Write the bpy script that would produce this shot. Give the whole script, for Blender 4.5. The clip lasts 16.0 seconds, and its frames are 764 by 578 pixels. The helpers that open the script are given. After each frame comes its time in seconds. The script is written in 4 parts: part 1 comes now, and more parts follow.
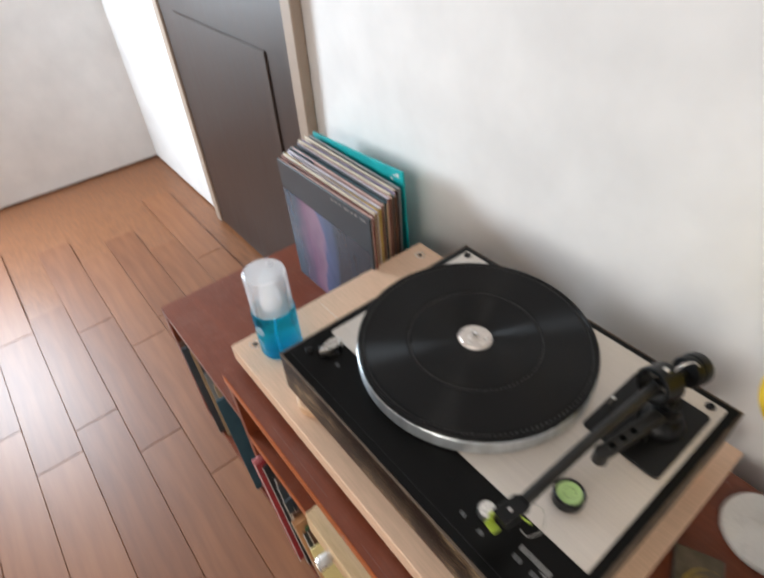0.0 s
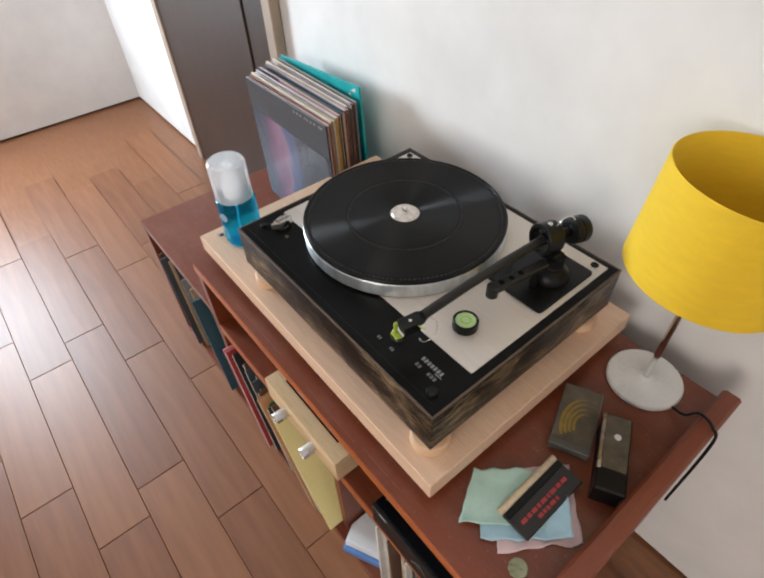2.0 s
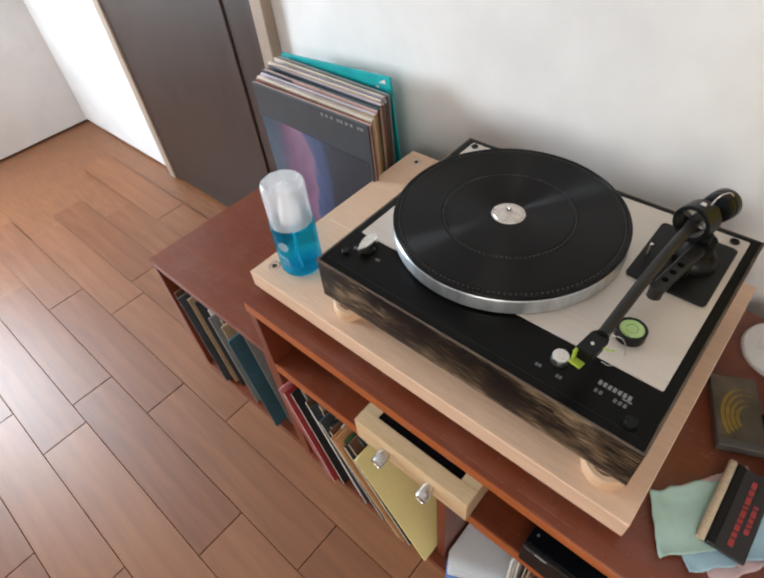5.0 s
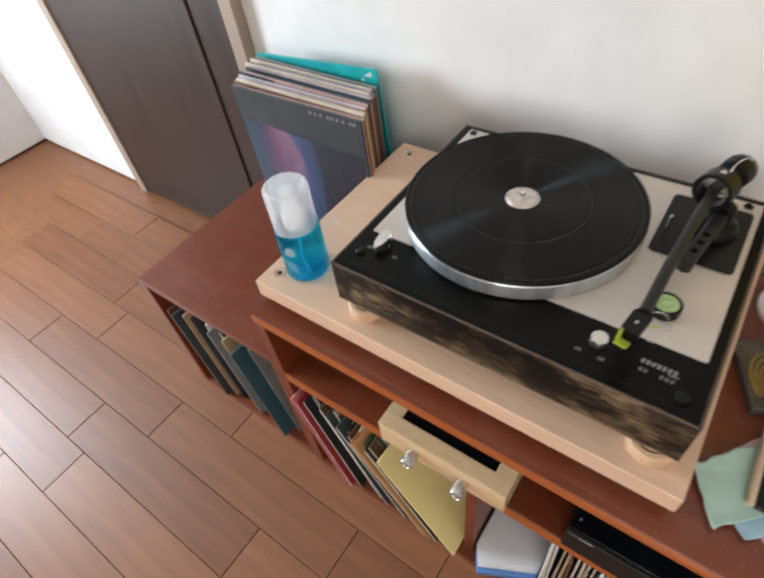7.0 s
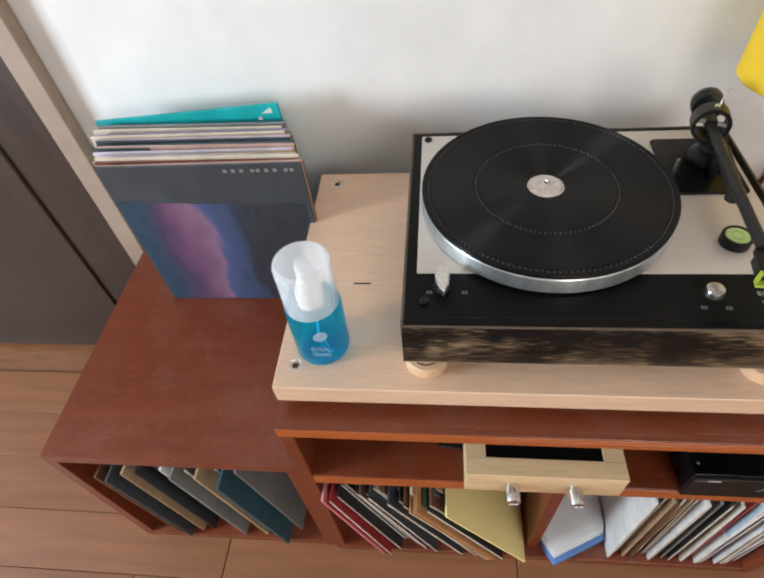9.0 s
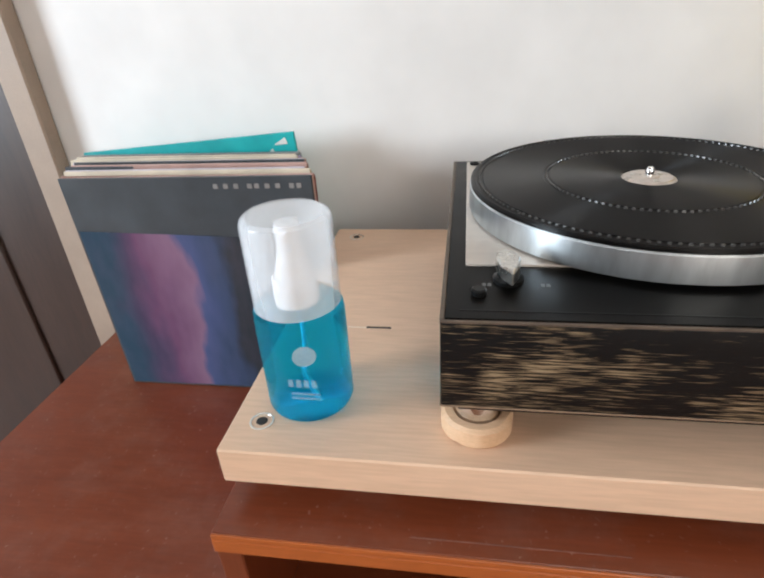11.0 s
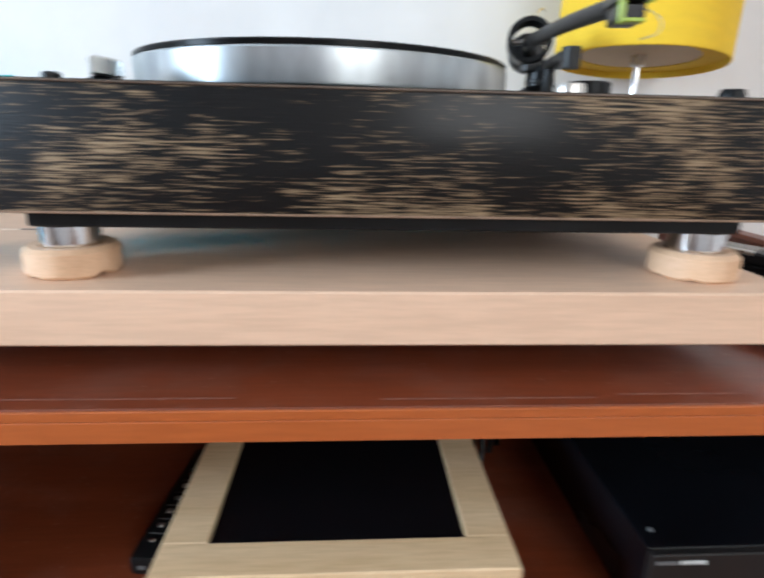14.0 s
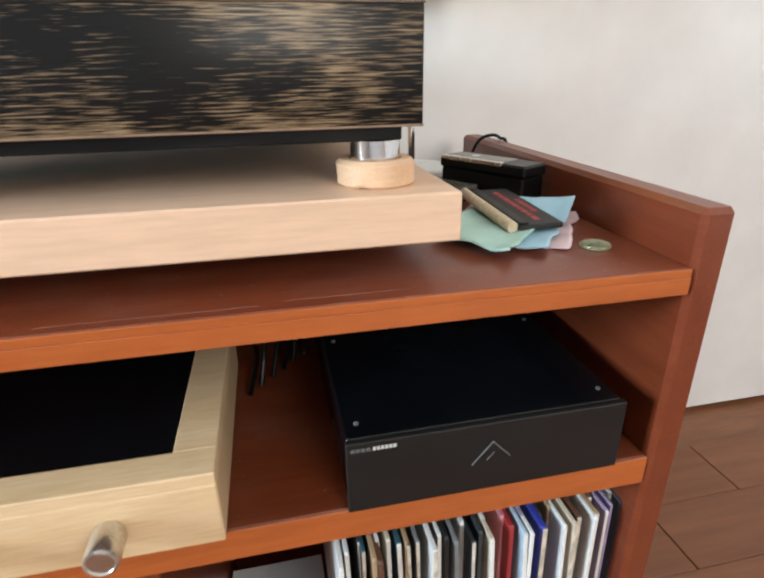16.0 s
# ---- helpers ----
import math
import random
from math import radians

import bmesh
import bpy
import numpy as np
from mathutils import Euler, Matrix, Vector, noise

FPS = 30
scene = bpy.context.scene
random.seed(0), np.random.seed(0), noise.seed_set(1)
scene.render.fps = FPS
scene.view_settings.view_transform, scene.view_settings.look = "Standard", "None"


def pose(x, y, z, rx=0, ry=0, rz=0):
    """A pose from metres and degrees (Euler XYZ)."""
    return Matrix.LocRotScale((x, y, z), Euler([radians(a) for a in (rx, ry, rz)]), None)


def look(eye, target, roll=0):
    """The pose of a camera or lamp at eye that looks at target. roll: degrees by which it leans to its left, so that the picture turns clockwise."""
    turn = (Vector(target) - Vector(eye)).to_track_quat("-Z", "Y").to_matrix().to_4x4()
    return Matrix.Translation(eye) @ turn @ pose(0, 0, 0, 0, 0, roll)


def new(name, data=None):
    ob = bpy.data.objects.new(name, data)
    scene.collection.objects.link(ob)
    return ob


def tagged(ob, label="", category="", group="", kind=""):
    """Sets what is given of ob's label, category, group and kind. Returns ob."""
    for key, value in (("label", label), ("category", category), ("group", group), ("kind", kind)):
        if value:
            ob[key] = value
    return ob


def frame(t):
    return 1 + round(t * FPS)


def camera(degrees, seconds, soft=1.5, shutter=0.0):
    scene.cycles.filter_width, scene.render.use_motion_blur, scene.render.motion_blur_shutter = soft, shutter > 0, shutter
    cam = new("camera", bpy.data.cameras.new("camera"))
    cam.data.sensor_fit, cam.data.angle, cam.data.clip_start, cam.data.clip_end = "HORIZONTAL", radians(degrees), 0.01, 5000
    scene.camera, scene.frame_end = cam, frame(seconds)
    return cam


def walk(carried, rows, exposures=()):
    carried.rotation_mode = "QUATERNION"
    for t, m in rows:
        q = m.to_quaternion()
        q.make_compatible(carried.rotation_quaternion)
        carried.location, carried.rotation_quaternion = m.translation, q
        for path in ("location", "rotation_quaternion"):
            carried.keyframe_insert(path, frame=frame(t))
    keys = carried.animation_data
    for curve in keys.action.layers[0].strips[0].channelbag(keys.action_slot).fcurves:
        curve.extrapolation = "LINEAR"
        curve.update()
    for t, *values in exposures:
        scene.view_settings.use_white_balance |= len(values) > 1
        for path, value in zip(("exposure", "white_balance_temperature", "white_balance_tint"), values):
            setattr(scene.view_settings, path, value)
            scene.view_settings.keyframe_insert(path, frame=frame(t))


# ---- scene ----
# The camera and its walk
cam = camera(72.33, 16.0, soft=2.2, shutter=0.5)
PATH = [
    (0.0, pose(0.4658, -0.1685, 1.2513, 48.36, 2.73, 50.80)),
    (0.5, pose(0.5401, -0.1544, 1.2426, 43.49, 0.31, 50.08)),
    (1.0, pose(0.6230, -0.1756, 1.2326, 44.60, 0.95, 49.92)),
    (1.5, pose(0.6400, -0.1946, 1.2335, 44.54, 1.48, 50.03)),
    (2.0, pose(0.6440, -0.2192, 1.2307, 44.66, 1.70, 50.56)),
    (2.5, pose(0.6533, -0.2169, 1.2331, 44.27, 2.18, 51.08)),
    (3.0, pose(0.6717, -0.2023, 1.2264, 44.90, 2.17, 50.73)),
    (3.5, pose(0.6545, -0.1857, 1.2332, 44.78, 2.04, 51.03)),
    (4.0, pose(0.5848, -0.2201, 1.2318, 43.80, 0.38, 51.54)),
    (4.5, pose(0.4761, -0.2545, 1.1892, 43.30, 3.31, 46.31)),
    (4.7, pose(0.4383, -0.2815, 1.1958, 42.83, 3.67, 43.72)),
    (6.8, pose(0.3963, -0.3181, 1.2127, 42.80, 6.39, 35.41)),
    (7.0, pose(0.3676, -0.3187, 1.1951, 41.70, 6.08, 35.10)),
    (7.5, pose(0.2603, -0.1992, 1.1466, 40.26, 6.55, 30.47)),
    (8.0, pose(0.1642, -0.1985, 1.1638, 40.33, 5.05, 15.17)),
    (8.5, pose(0.0747, -0.2962, 1.1733, 40.55, 4.47, 6.49)),
    (9.0, pose(0.0401, -0.3257, 1.1759, 40.30, 4.50, 4.20)),
    (9.5, pose(0.0073, -0.3146, 1.1176, 41.40, 3.23, 3.68)),
    (9.7, pose(0.0060, -0.2882, 1.0848, 42.31, 3.15, 4.46)),
    (11.8, pose(0.0183, -0.2717, 0.7580, 72.88, 0.67, 12.09)),
    (12.0, pose(0.0177, -0.2782, 0.7211, 74.11, -2.38, 13.29)),
    (12.1, pose(0.0157, -0.2777, 0.7163, 74.23, -3.67, 13.64)),
    (12.5, pose(0.0223, -0.3092, 0.8041, 73.33, -6.09, 14.14)),
    (13.0, pose(0.0556, -0.3134, 0.8105, 69.62, -2.20, 10.56)),
    (13.3, pose(0.0738, -0.2998, 0.7294, 71.77, -2.35, 4.92)),
    (13.5, pose(0.1014, -0.2870, 0.7113, 70.87, -1.58, 2.54)),
    (13.7, pose(0.1354, -0.2825, 0.7153, 71.97, -1.62, -0.19)),
    (14.0, pose(0.1916, -0.2917, 0.7064, 72.93, -1.30, -3.35)),
    (14.5, pose(0.3096, -0.3082, 0.7063, 73.36, 0.13, -7.62)),
    (14.6, pose(0.3278, -0.3088, 0.7076, 73.89, 0.48, -9.04)),
    (15.0, pose(0.3574, -0.3098, 0.7096, 73.58, 1.05, -11.37)),
    (15.2, pose(0.3637, -0.3120, 0.7065, 73.86, 0.89, -11.67)),
    (15.4, pose(0.3667, -0.3139, 0.7031, 73.10, 0.99, -12.17)),
    (15.5, pose(0.3663, -0.3140, 0.6985, 72.57, 1.07, -12.13)),
    (15.6, pose(0.3627, -0.3098, 0.6990, 70.23, 1.37, -11.82)),
    (16.0, pose(0.3432, -0.3236, 0.6910, 67.21, 0.87, -12.32)),
]
walk(cam, PATH, exposures=[(0.0, -0.2, 6350, 10), (13.4, -0.15, 6400, 10), (14.1, 0.12, 5500, 5), (14.6, 0.30, 5200, -2), (15.2, 0.30, 5600, 2), (16.0, 0.28, 6000, 5)])

# World and light: daylight through a window in the left wall and one behind the camera
world = bpy.data.worlds.new("sky")
scene.world = world
world.use_nodes = True
wn, wl = world.node_tree.nodes, world.node_tree.links
sky = wn.new("ShaderNodeTexSky")
sky.sky_type, sky.sun_disc = "NISHITA", False
sky.sun_elevation, sky.sun_rotation = radians(40), radians(200)
wl.new(sky.outputs["Color"], wn["Background"].inputs["Color"])
wn["Background"].inputs["Strength"].default_value = 0.08

ROOM_L, ROOM_R, ROOM_F, ROOM_B, ROOM_H = -2.3, 2.4, -3.0, 0.468, 2.55


def area(name, m, w, h, power, colour):
    d = bpy.data.lights.new(name, "AREA")
    d.shape, d.size, d.size_y, d.energy, d.color = "RECTANGLE", w, h, power, colour
    new(name, d).matrix_world = m


area("window_light_left", look((ROOM_L + 0.05, -0.72, 1.12), (0.0, -0.1, 0.75)), 0.62, 0.75, 80, (0.80, 0.91, 1.0))
area("window_light_front", look((1.3, ROOM_F + 0.05, 1.72), (1.1, 0, 1.2)), 1.3, 1.3, 47, (1.0, 0.91, 0.80))


# ---- materials ----
def nodes(name):
    m = bpy.data.materials.new(name)
    m.use_nodes = True
    nt = m.node_tree
    return m, nt, nt.nodes, nt.links, nt.nodes["Principled BSDF"]


def coords(n, l, stretch, kind="Object"):
    tc, mp = n.new("ShaderNodeTexCoord"), n.new("ShaderNodeMapping")
    mp.inputs["Scale"].default_value = stretch
    l.new(tc.outputs[kind], mp.inputs["Vector"])
    return mp.outputs["Vector"]


def noise_tex(n, l, vec, scale, detail=4, rough=0.55):
    t = n.new("ShaderNodeTexNoise")
    t.inputs["Scale"].default_value, t.inputs["Detail"].default_value, t.inputs["Roughness"].default_value = scale, detail, rough
    l.new(vec, t.inputs["Vector"])
    return t.outputs["Fac"]


def ramp(n, l, fac, stops):
    r = n.new("ShaderNodeValToRGB")
    els = r.color_ramp.elements
    while len(els) < len(stops):
        els.new(0.5)
    for e, (p, c) in zip(els, stops):
        e.position, e.color = p, (*c, 1)
    l.new(fac, r.inputs["Fac"])
    return r.outputs["Color"]


def mix(n, l, fac, a, b, mode="MIX"):
    m = n.new("ShaderNodeMix")
    m.data_type, m.blend_type = "RGBA", mode
    for sock, v in ((m.inputs[0], fac), (m.inputs[6], a), (m.inputs[7], b)):
        if isinstance(v, (int, float)):
            sock.default_value = v
        elif isinstance(v, tuple):
            sock.default_value = (*v, 1)
        else:
            l.new(v, sock)
    return m.outputs[2]


def bump(n, l, b, height, strength, dist=0.001):
    k = n.new("ShaderNodeBump")
    k.inputs["Strength"].default_value, k.inputs["Distance"].default_value = strength, dist
    l.new(height, k.inputs["Height"])
    l.new(k.outputs["Normal"], b.inputs["Normal"])


def dim(c, k):
    return tuple(v * k for v in c)


def mat(name, col, rough=0.5, metal=0.0, var=0.2, scale=25, stretch=(1, 1, 1), bump_s=0.15, fine=400, col2=None, rvar=0.12, coat=0.0, spec=0.5, alpha=1.0):
    """A surface with wide mottling, fine grain and a gloss that varies."""
    m, nt, n, l, b = nodes(name)
    v = coords(n, l, stretch)
    a, f = noise_tex(n, l, v, scale), noise_tex(n, l, v, fine, 3)
    lo, hi = (dim(col, 1 - var), col2 or dim(col, 1 + var * 0.6))
    c = ramp(n, l, a, [(0.3, lo), (0.7, hi)])
    c = mix(n, l, 0.12, c, ramp(n, l, f, [(0.3, dim(col, 0.55)), (0.7, dim(col, 1.3))]))
    l.new(c, b.inputs["Base Color"])
    mr = n.new("ShaderNodeMapRange")
    mr.inputs["To Min"].default_value, mr.inputs["To Max"].default_value = max(0.03, rough - rvar), min(1, rough + rvar)
    l.new(a, mr.inputs["Value"])
    l.new(mr.outputs["Result"], b.inputs["Roughness"])
    b.inputs["Metallic"].default_value = metal
    b.inputs["Coat Weight"].default_value = coat
    b.inputs["Specular IOR Level"].default_value, b.inputs["Alpha"].default_value = spec, alpha
    if bump_s:
        bump(n, l, b, f, bump_s)
    return m


def wood(name, dark, light, axis="x", rough=0.4, freq=1.0, coat=0.0, bump_s=0.1, dust=0.0):
    """Straight grain along one axis with pores and wide bands."""
    m, nt, n, l, b = nodes(name)
    s = {"x": (1.2, 14, 14), "y": (14, 1.2, 14), "z": (14, 14, 1.2)}[axis]
    v = coords(n, l, s)
    band, pore = noise_tex(n, l, v, 2.2 * freq, 5, 0.6), noise_tex(n, l, v, 22 * freq, 3)
    c = ramp(n, l, band, [(0.28, dark), (0.72, light)])
    c = mix(n, l, 0.22, c, ramp(n, l, pore, [(0.35, dim(dark, 0.6)), (0.65, light)]))
    if dust:
        plain = coords(n, l, (1, 1, 1))
        speck = ramp(n, l, noise_tex(n, l, plain, 210, 2), [(0.68, (0, 0, 0)), (0.76, (1, 1, 1))])
        haze = ramp(n, l, noise_tex(n, l, plain, 16, 5, 0.7), [(0.48, (0, 0, 0)), (0.8, (0.35, 0.35, 0.35))])
        c = mix(n, l, mix(n, l, dust, (0, 0, 0), mix(n, l, 1.0, speck, haze, "ADD")), c, (0.42, 0.33, 0.28))
    l.new(c, b.inputs["Base Color"])
    mr = n.new("ShaderNodeMapRange")
    mr.inputs["To Min"].default_value, mr.inputs["To Max"].default_value = rough - 0.08, rough + 0.12
    l.new(band, mr.inputs["Value"])
    l.new(mr.outputs["Result"], b.inputs["Roughness"])
    b.inputs["Coat Weight"].default_value, b.inputs["Coat Roughness"].default_value = coat, 0.25
    bump(n, l, b, pore, bump_s)
    return m


def brushed_veneer(name):
    """Dark wire-brushed veneer whose pale grain shows in broken streaks and patches."""
    m, nt, n, l, b = nodes(name)
    fine = noise_tex(n, l, coords(n, l, (40, 40, 900)), 1.0, 3, 0.55)
    wide = noise_tex(n, l, coords(n, l, (9, 9, 17)), 1.0, 3, 0.6)
    mask = n.new("ShaderNodeMath")
    mask.operation = "MULTIPLY_ADD"
    l.new(wide, mask.inputs[0])
    mask.inputs[1].default_value = 0.95
    l.new(fine, mask.inputs[2])
    black = (0.006, 0.0055, 0.0055)
    c = ramp(n, l, mask.outputs[0], [(0.0, black), (0.49, black), (0.527, (0.11, 0.076, 0.044)), (0.60, (0.29, 0.21, 0.125))])
    half = n.new("ShaderNodeMath")
    half.operation = "MULTIPLY"
    half.inputs[1].default_value = 0.5
    l.new(mask.outputs[0], half.inputs[0])
    l.new(half.outputs[0], c.node.inputs["Fac"])
    l.new(c, b.inputs["Base Color"])
    b.inputs["Roughness"].default_value = 0.5
    b.inputs["Specular IOR Level"].default_value = 0.1
    b.inputs["Coat Weight"].default_value, b.inputs["Coat Roughness"].default_value = 0.24, 0.24
    bump(n, l, b, fine, 0.4)
    return m


def turned(name, col, rough, metal, aniso, spec=0.5, var=0.05, stretch=(1, 1, 1)):
    """A lathe-turned or grooved disc: gloss drawn out across the rings."""
    m, nt, n, l, b = nodes(name)
    f = noise_tex(n, l, coords(n, l, stretch), 60, 4)
    l.new(ramp(n, l, f, [(0.3, dim(col, 1 - var)), (0.7, dim(col, 1 + var))]), b.inputs["Base Color"])
    t = n.new("ShaderNodeTangent")
    t.direction_type, t.axis = "RADIAL", "Z"
    l.new(t.outputs["Tangent"], b.inputs["Tangent"])
    b.inputs["Roughness"].default_value, b.inputs["Metallic"].default_value = rough, metal
    b.inputs["Anisotropic"].default_value, b.inputs["Anisotropic Rotation"].default_value = aniso, 0.25
    b.inputs["Specular IOR Level"].default_value = spec
    return m


def clear(name, col, rough=0.02, ior=1.45):
    m, nt, n, l, b = nodes(name)
    b.inputs["Base Color"].default_value = (*col, 1)
    b.inputs["Transmission Weight"].default_value, b.inputs["Roughness"].default_value, b.inputs["IOR"].default_value = 1, rough, ior
    return m


WALL = mat("white_wall_paint", (0.755, 0.737, 0.718), 0.8, var=0.03, scale=2.2, bump_s=0, fine=9)
CEIL = mat("ceiling_paint", (0.8, 0.79, 0.77), 0.8, var=0.03, scale=3, bump_s=0.05)
CHERRY = wood("cherry_laminate", (0.135, 0.027, 0.009), (0.20, 0.045, 0.0155), "x", 0.34, 1.0, 0.12, 0.04, 0.30)
CHERRY_Z = wood("cherry_laminate_upright", (0.135, 0.027, 0.009), (0.20, 0.045, 0.0155), "z", 0.34, 1.0, 0.1, 0.04)
CHERRY_Y = wood("cherry_laminate_deep", (0.135, 0.027, 0.009), (0.20, 0.045, 0.0155), "y", 0.34, 1.0, 0.1, 0.04)
EDGE = wood("cherry_edge_band", (0.36, 0.085, 0.018), (0.45, 0.12, 0.028), "x", 0.32, 1.0, 0.1, 0.04)
PLY = wood("pale_birch_board", (0.71, 0.475, 0.32), (0.76, 0.52, 0.36), "x", 0.45, 1.0, 0.0, 0.06)
PINE = wood("pale_pine", (0.62, 0.42, 0.22), (0.74, 0.55, 0.34), "x", 0.5, 1.4, 0.0, 0.08)
PUCKWOOD = wood("beech_puck_wood", (0.62, 0.38, 0.22), (0.74, 0.50, 0.32), "x", 0.55, 3.0, 0.0, 0.1)
PARQUET = mat("parquet_plank", (0.23, 0.095, 0.042), 0.38, var=0.25, scale=14, stretch=(1, 6, 1), bump_s=0.06)
VENEER = brushed_veneer("dark_brushed_veneer")
SCUFF = mat("dusty_scuff", (0.22, 0.10, 0.075), 0.7, var=0.5, scale=90, stretch=(1, 4, 1))
PAPER_EDGE = mat("bare_scored_wood", (0.80, 0.68, 0.56), 0.5, var=0.1)
EDGEWOOD = mat("worn_pale_edge", (0.25, 0.16, 0.10), 0.5, var=0.35, scale=60, bump_s=0.2)
EDGEDARK = mat("worn_dark_edge", (0.11, 0.075, 0.05), 0.5, var=0.45, scale=60, bump_s=0.2)
BLACKDECK = mat("black_deck", (0.004, 0.0037, 0.0034), 0.32, var=0.2, scale=30, bump_s=0.05, fine=900, spec=0.11)
BLACKPL = mat("black_plastic", (0.005, 0.005, 0.0052), 0.35, var=0.2, scale=60, bump_s=0.05, spec=0.22)
BLACKMATTE = mat("black_matte", (0.018, 0.017, 0.017), 0.6, var=0.3, scale=40)
PLATE = mat("brushed_silver_plate", (0.62, 0.56, 0.50), 0.5, 0.35, var=0.06, scale=8, stretch=(1, 30, 1), bump_s=0.05, fine=300)
ALU = turned("turned_aluminium", (0.60, 0.64, 0.66), 0.36, 0.9, 0.8, 0.5, 0.22, (1, 1, 0.25))
CHROME = mat("polished_chrome", (0.8, 0.8, 0.8), 0.1, 1.0, var=0.05, bump_s=0, rvar=0.05)
HUB = mat("hub_metal", (0.62, 0.56, 0.51), 0.3, 1.0, var=0.2, scale=120, bump_s=0.1)
SATIN = mat("satin_metal", (0.66, 0.64, 0.60), 0.28, 1.0, var=0.08, bump_s=0.05)
RUBBER = turned("grooved_rubber_mat", (0.0024, 0.0020, 0.0019), 0.45, 0.0, 1.0, 0.27)
BARGREY = mat("dark_grey_bar", (0.014, 0.013, 0.012), 0.4, var=0.25, spec=0.3)
HOLESHADE = mat("hole_shade_black", (0.002, 0.002, 0.002), 0.9, var=0.1, bump_s=0, spec=0.05)
DOT = mat("worn_dot_grey", (0.06, 0.058, 0.056), 0.3, var=0.4, scale=300)
LIME = mat("lime_plastic", (0.34, 0.44, 0.04), 0.4, var=0.1)
LEVELGREEN = mat("level_fluid_green", (0.42, 0.60, 0.24), 0.15, var=0.2, scale=60, bump_s=0)
WHITEPRINT = mat("white_print", (0.6, 0.6, 0.58), 0.5, var=0.1)
MIDPRINT = mat("silver_print", (0.24, 0.23, 0.22), 0.4, var=0.15)
GREYPRINT = mat("grey_print", (0.13, 0.13, 0.13), 0.5, var=0.1)


# ---- mesh helpers ----
def thing(name, x, y, z, label, category, group="", rz=0, kind=""):
    ob = new(name)
    ob.empty_display_size = 0.02
    ob.matrix_world = pose(x, y, z, 0, 0, rz)
    return tagged(ob, label, category, group, kind)


def mesh_of(name, bm, material, smooth=False):
    me = bpy.data.meshes.new(name)
    bmesh.ops.recalc_face_normals(bm, faces=bm.faces)
    bm.to_mesh(me)
    bm.free()
    for mm in material if isinstance(material, (list, tuple)) else [material]:
        if mm:
            me.materials.append(mm)
    if smooth:
        me.shade_smooth()
        me.set_sharp_from_angle(angle=radians(35))
    return me


def part(name, bm, material, parent, label="", smooth=True, at=None, kind=""):
    ob = new(name, mesh_of(name, bm, material, smooth))
    ob.parent = parent
    if at is not None:
        ob.matrix_local = at
    return tagged(ob, label, kind=kind)


def solo(name, bm, material, label, category="", kind="", group="", smooth=True, at=None):
    ob = new(name, mesh_of(name, bm, material, smooth))
    if at is not None:
        ob.matrix_world = at
    return tagged(ob, label, category, group, kind)


def box(x0, x1, y0, y1, z0, z1, bev=0.0008, bm=None, seg=1):
    own = bmesh.new()
    bmesh.ops.create_cube(own, size=1, matrix=Matrix.Translation(((x0 + x1) / 2, (y0 + y1) / 2, (z0 + z1) / 2)) @ Matrix.Diagonal((x1 - x0, y1 - y0, z1 - z0, 1)))
    if bev:
        bmesh.ops.bevel(own, geom=own.edges[:], offset=bev, segments=seg, affect="EDGES", profile=0.5)
    return join(bm, own)


def join(bm, own):
    if bm is None:
        return own
    me = bpy.data.meshes.new("tmp")
    own.to_mesh(me)
    own.free()
    bm.from_mesh(me)
    bpy.data.meshes.remove(me)
    return bm


def lathe(profile, seg=48, m=None, bm=None):
    """A body of revolution about z from (radius, height) pairs."""
    own = bmesh.new()
    rings = []
    for r, z in profile:
        if r < 1e-6:
            rings.append([own.verts.new((0, 0, z))])
        else:
            rings.append([own.verts.new((r * math.cos(2 * math.pi * i / seg), r * math.sin(2 * math.pi * i / seg), z)) for i in range(seg)])
    for a, b in zip(rings, rings[1:]):
        for i in range(seg):
            j = (i + 1) % seg
            if len(a) == 1 and len(b) > 1:
                own.faces.new((a[0], b[j], b[i]))
            elif len(b) == 1 and len(a) > 1:
                own.faces.new((a[i], a[j], b[0]))
            elif len(a) > 1:
                own.faces.new((a[i], a[j], b[j], b[i]))
    if m is not None:
        own.transform(m)
    return join(bm, own)


def disc(r, z0, z1, bev=0.0008, seg=48, m=None, bm=None):
    return lathe([(0, z0), (r - bev, z0), (r, z0 + bev), (r, z1 - bev), (r - bev, z1), (0, z1)], seg, m, bm)


def ring(r0, r1, z0, z1, bev=0.0006, seg=48, m=None, bm=None):
    return lathe([(r0, z0), (r1 - bev, z0), (r1, z0 + bev), (r1, z1 - bev), (r1 - bev, z1), (r0 + bev, z1), (r0, z1 - bev), (r0, z0)], seg, m, bm)


def along(p, q):
    """A pose at p whose z points to q."""
    d = Vector(q) - Vector(p)
    return Matrix.Translation(p) @ d.to_track_quat("Z", "Y").to_matrix().to_4x4(), d.length


def rod(p, q, r, seg=16, bm=None, bev=0.0004):
    m, n = along(p, q)
    return disc(r, 0, n, min(bev, r * 0.4), seg, m, bm)


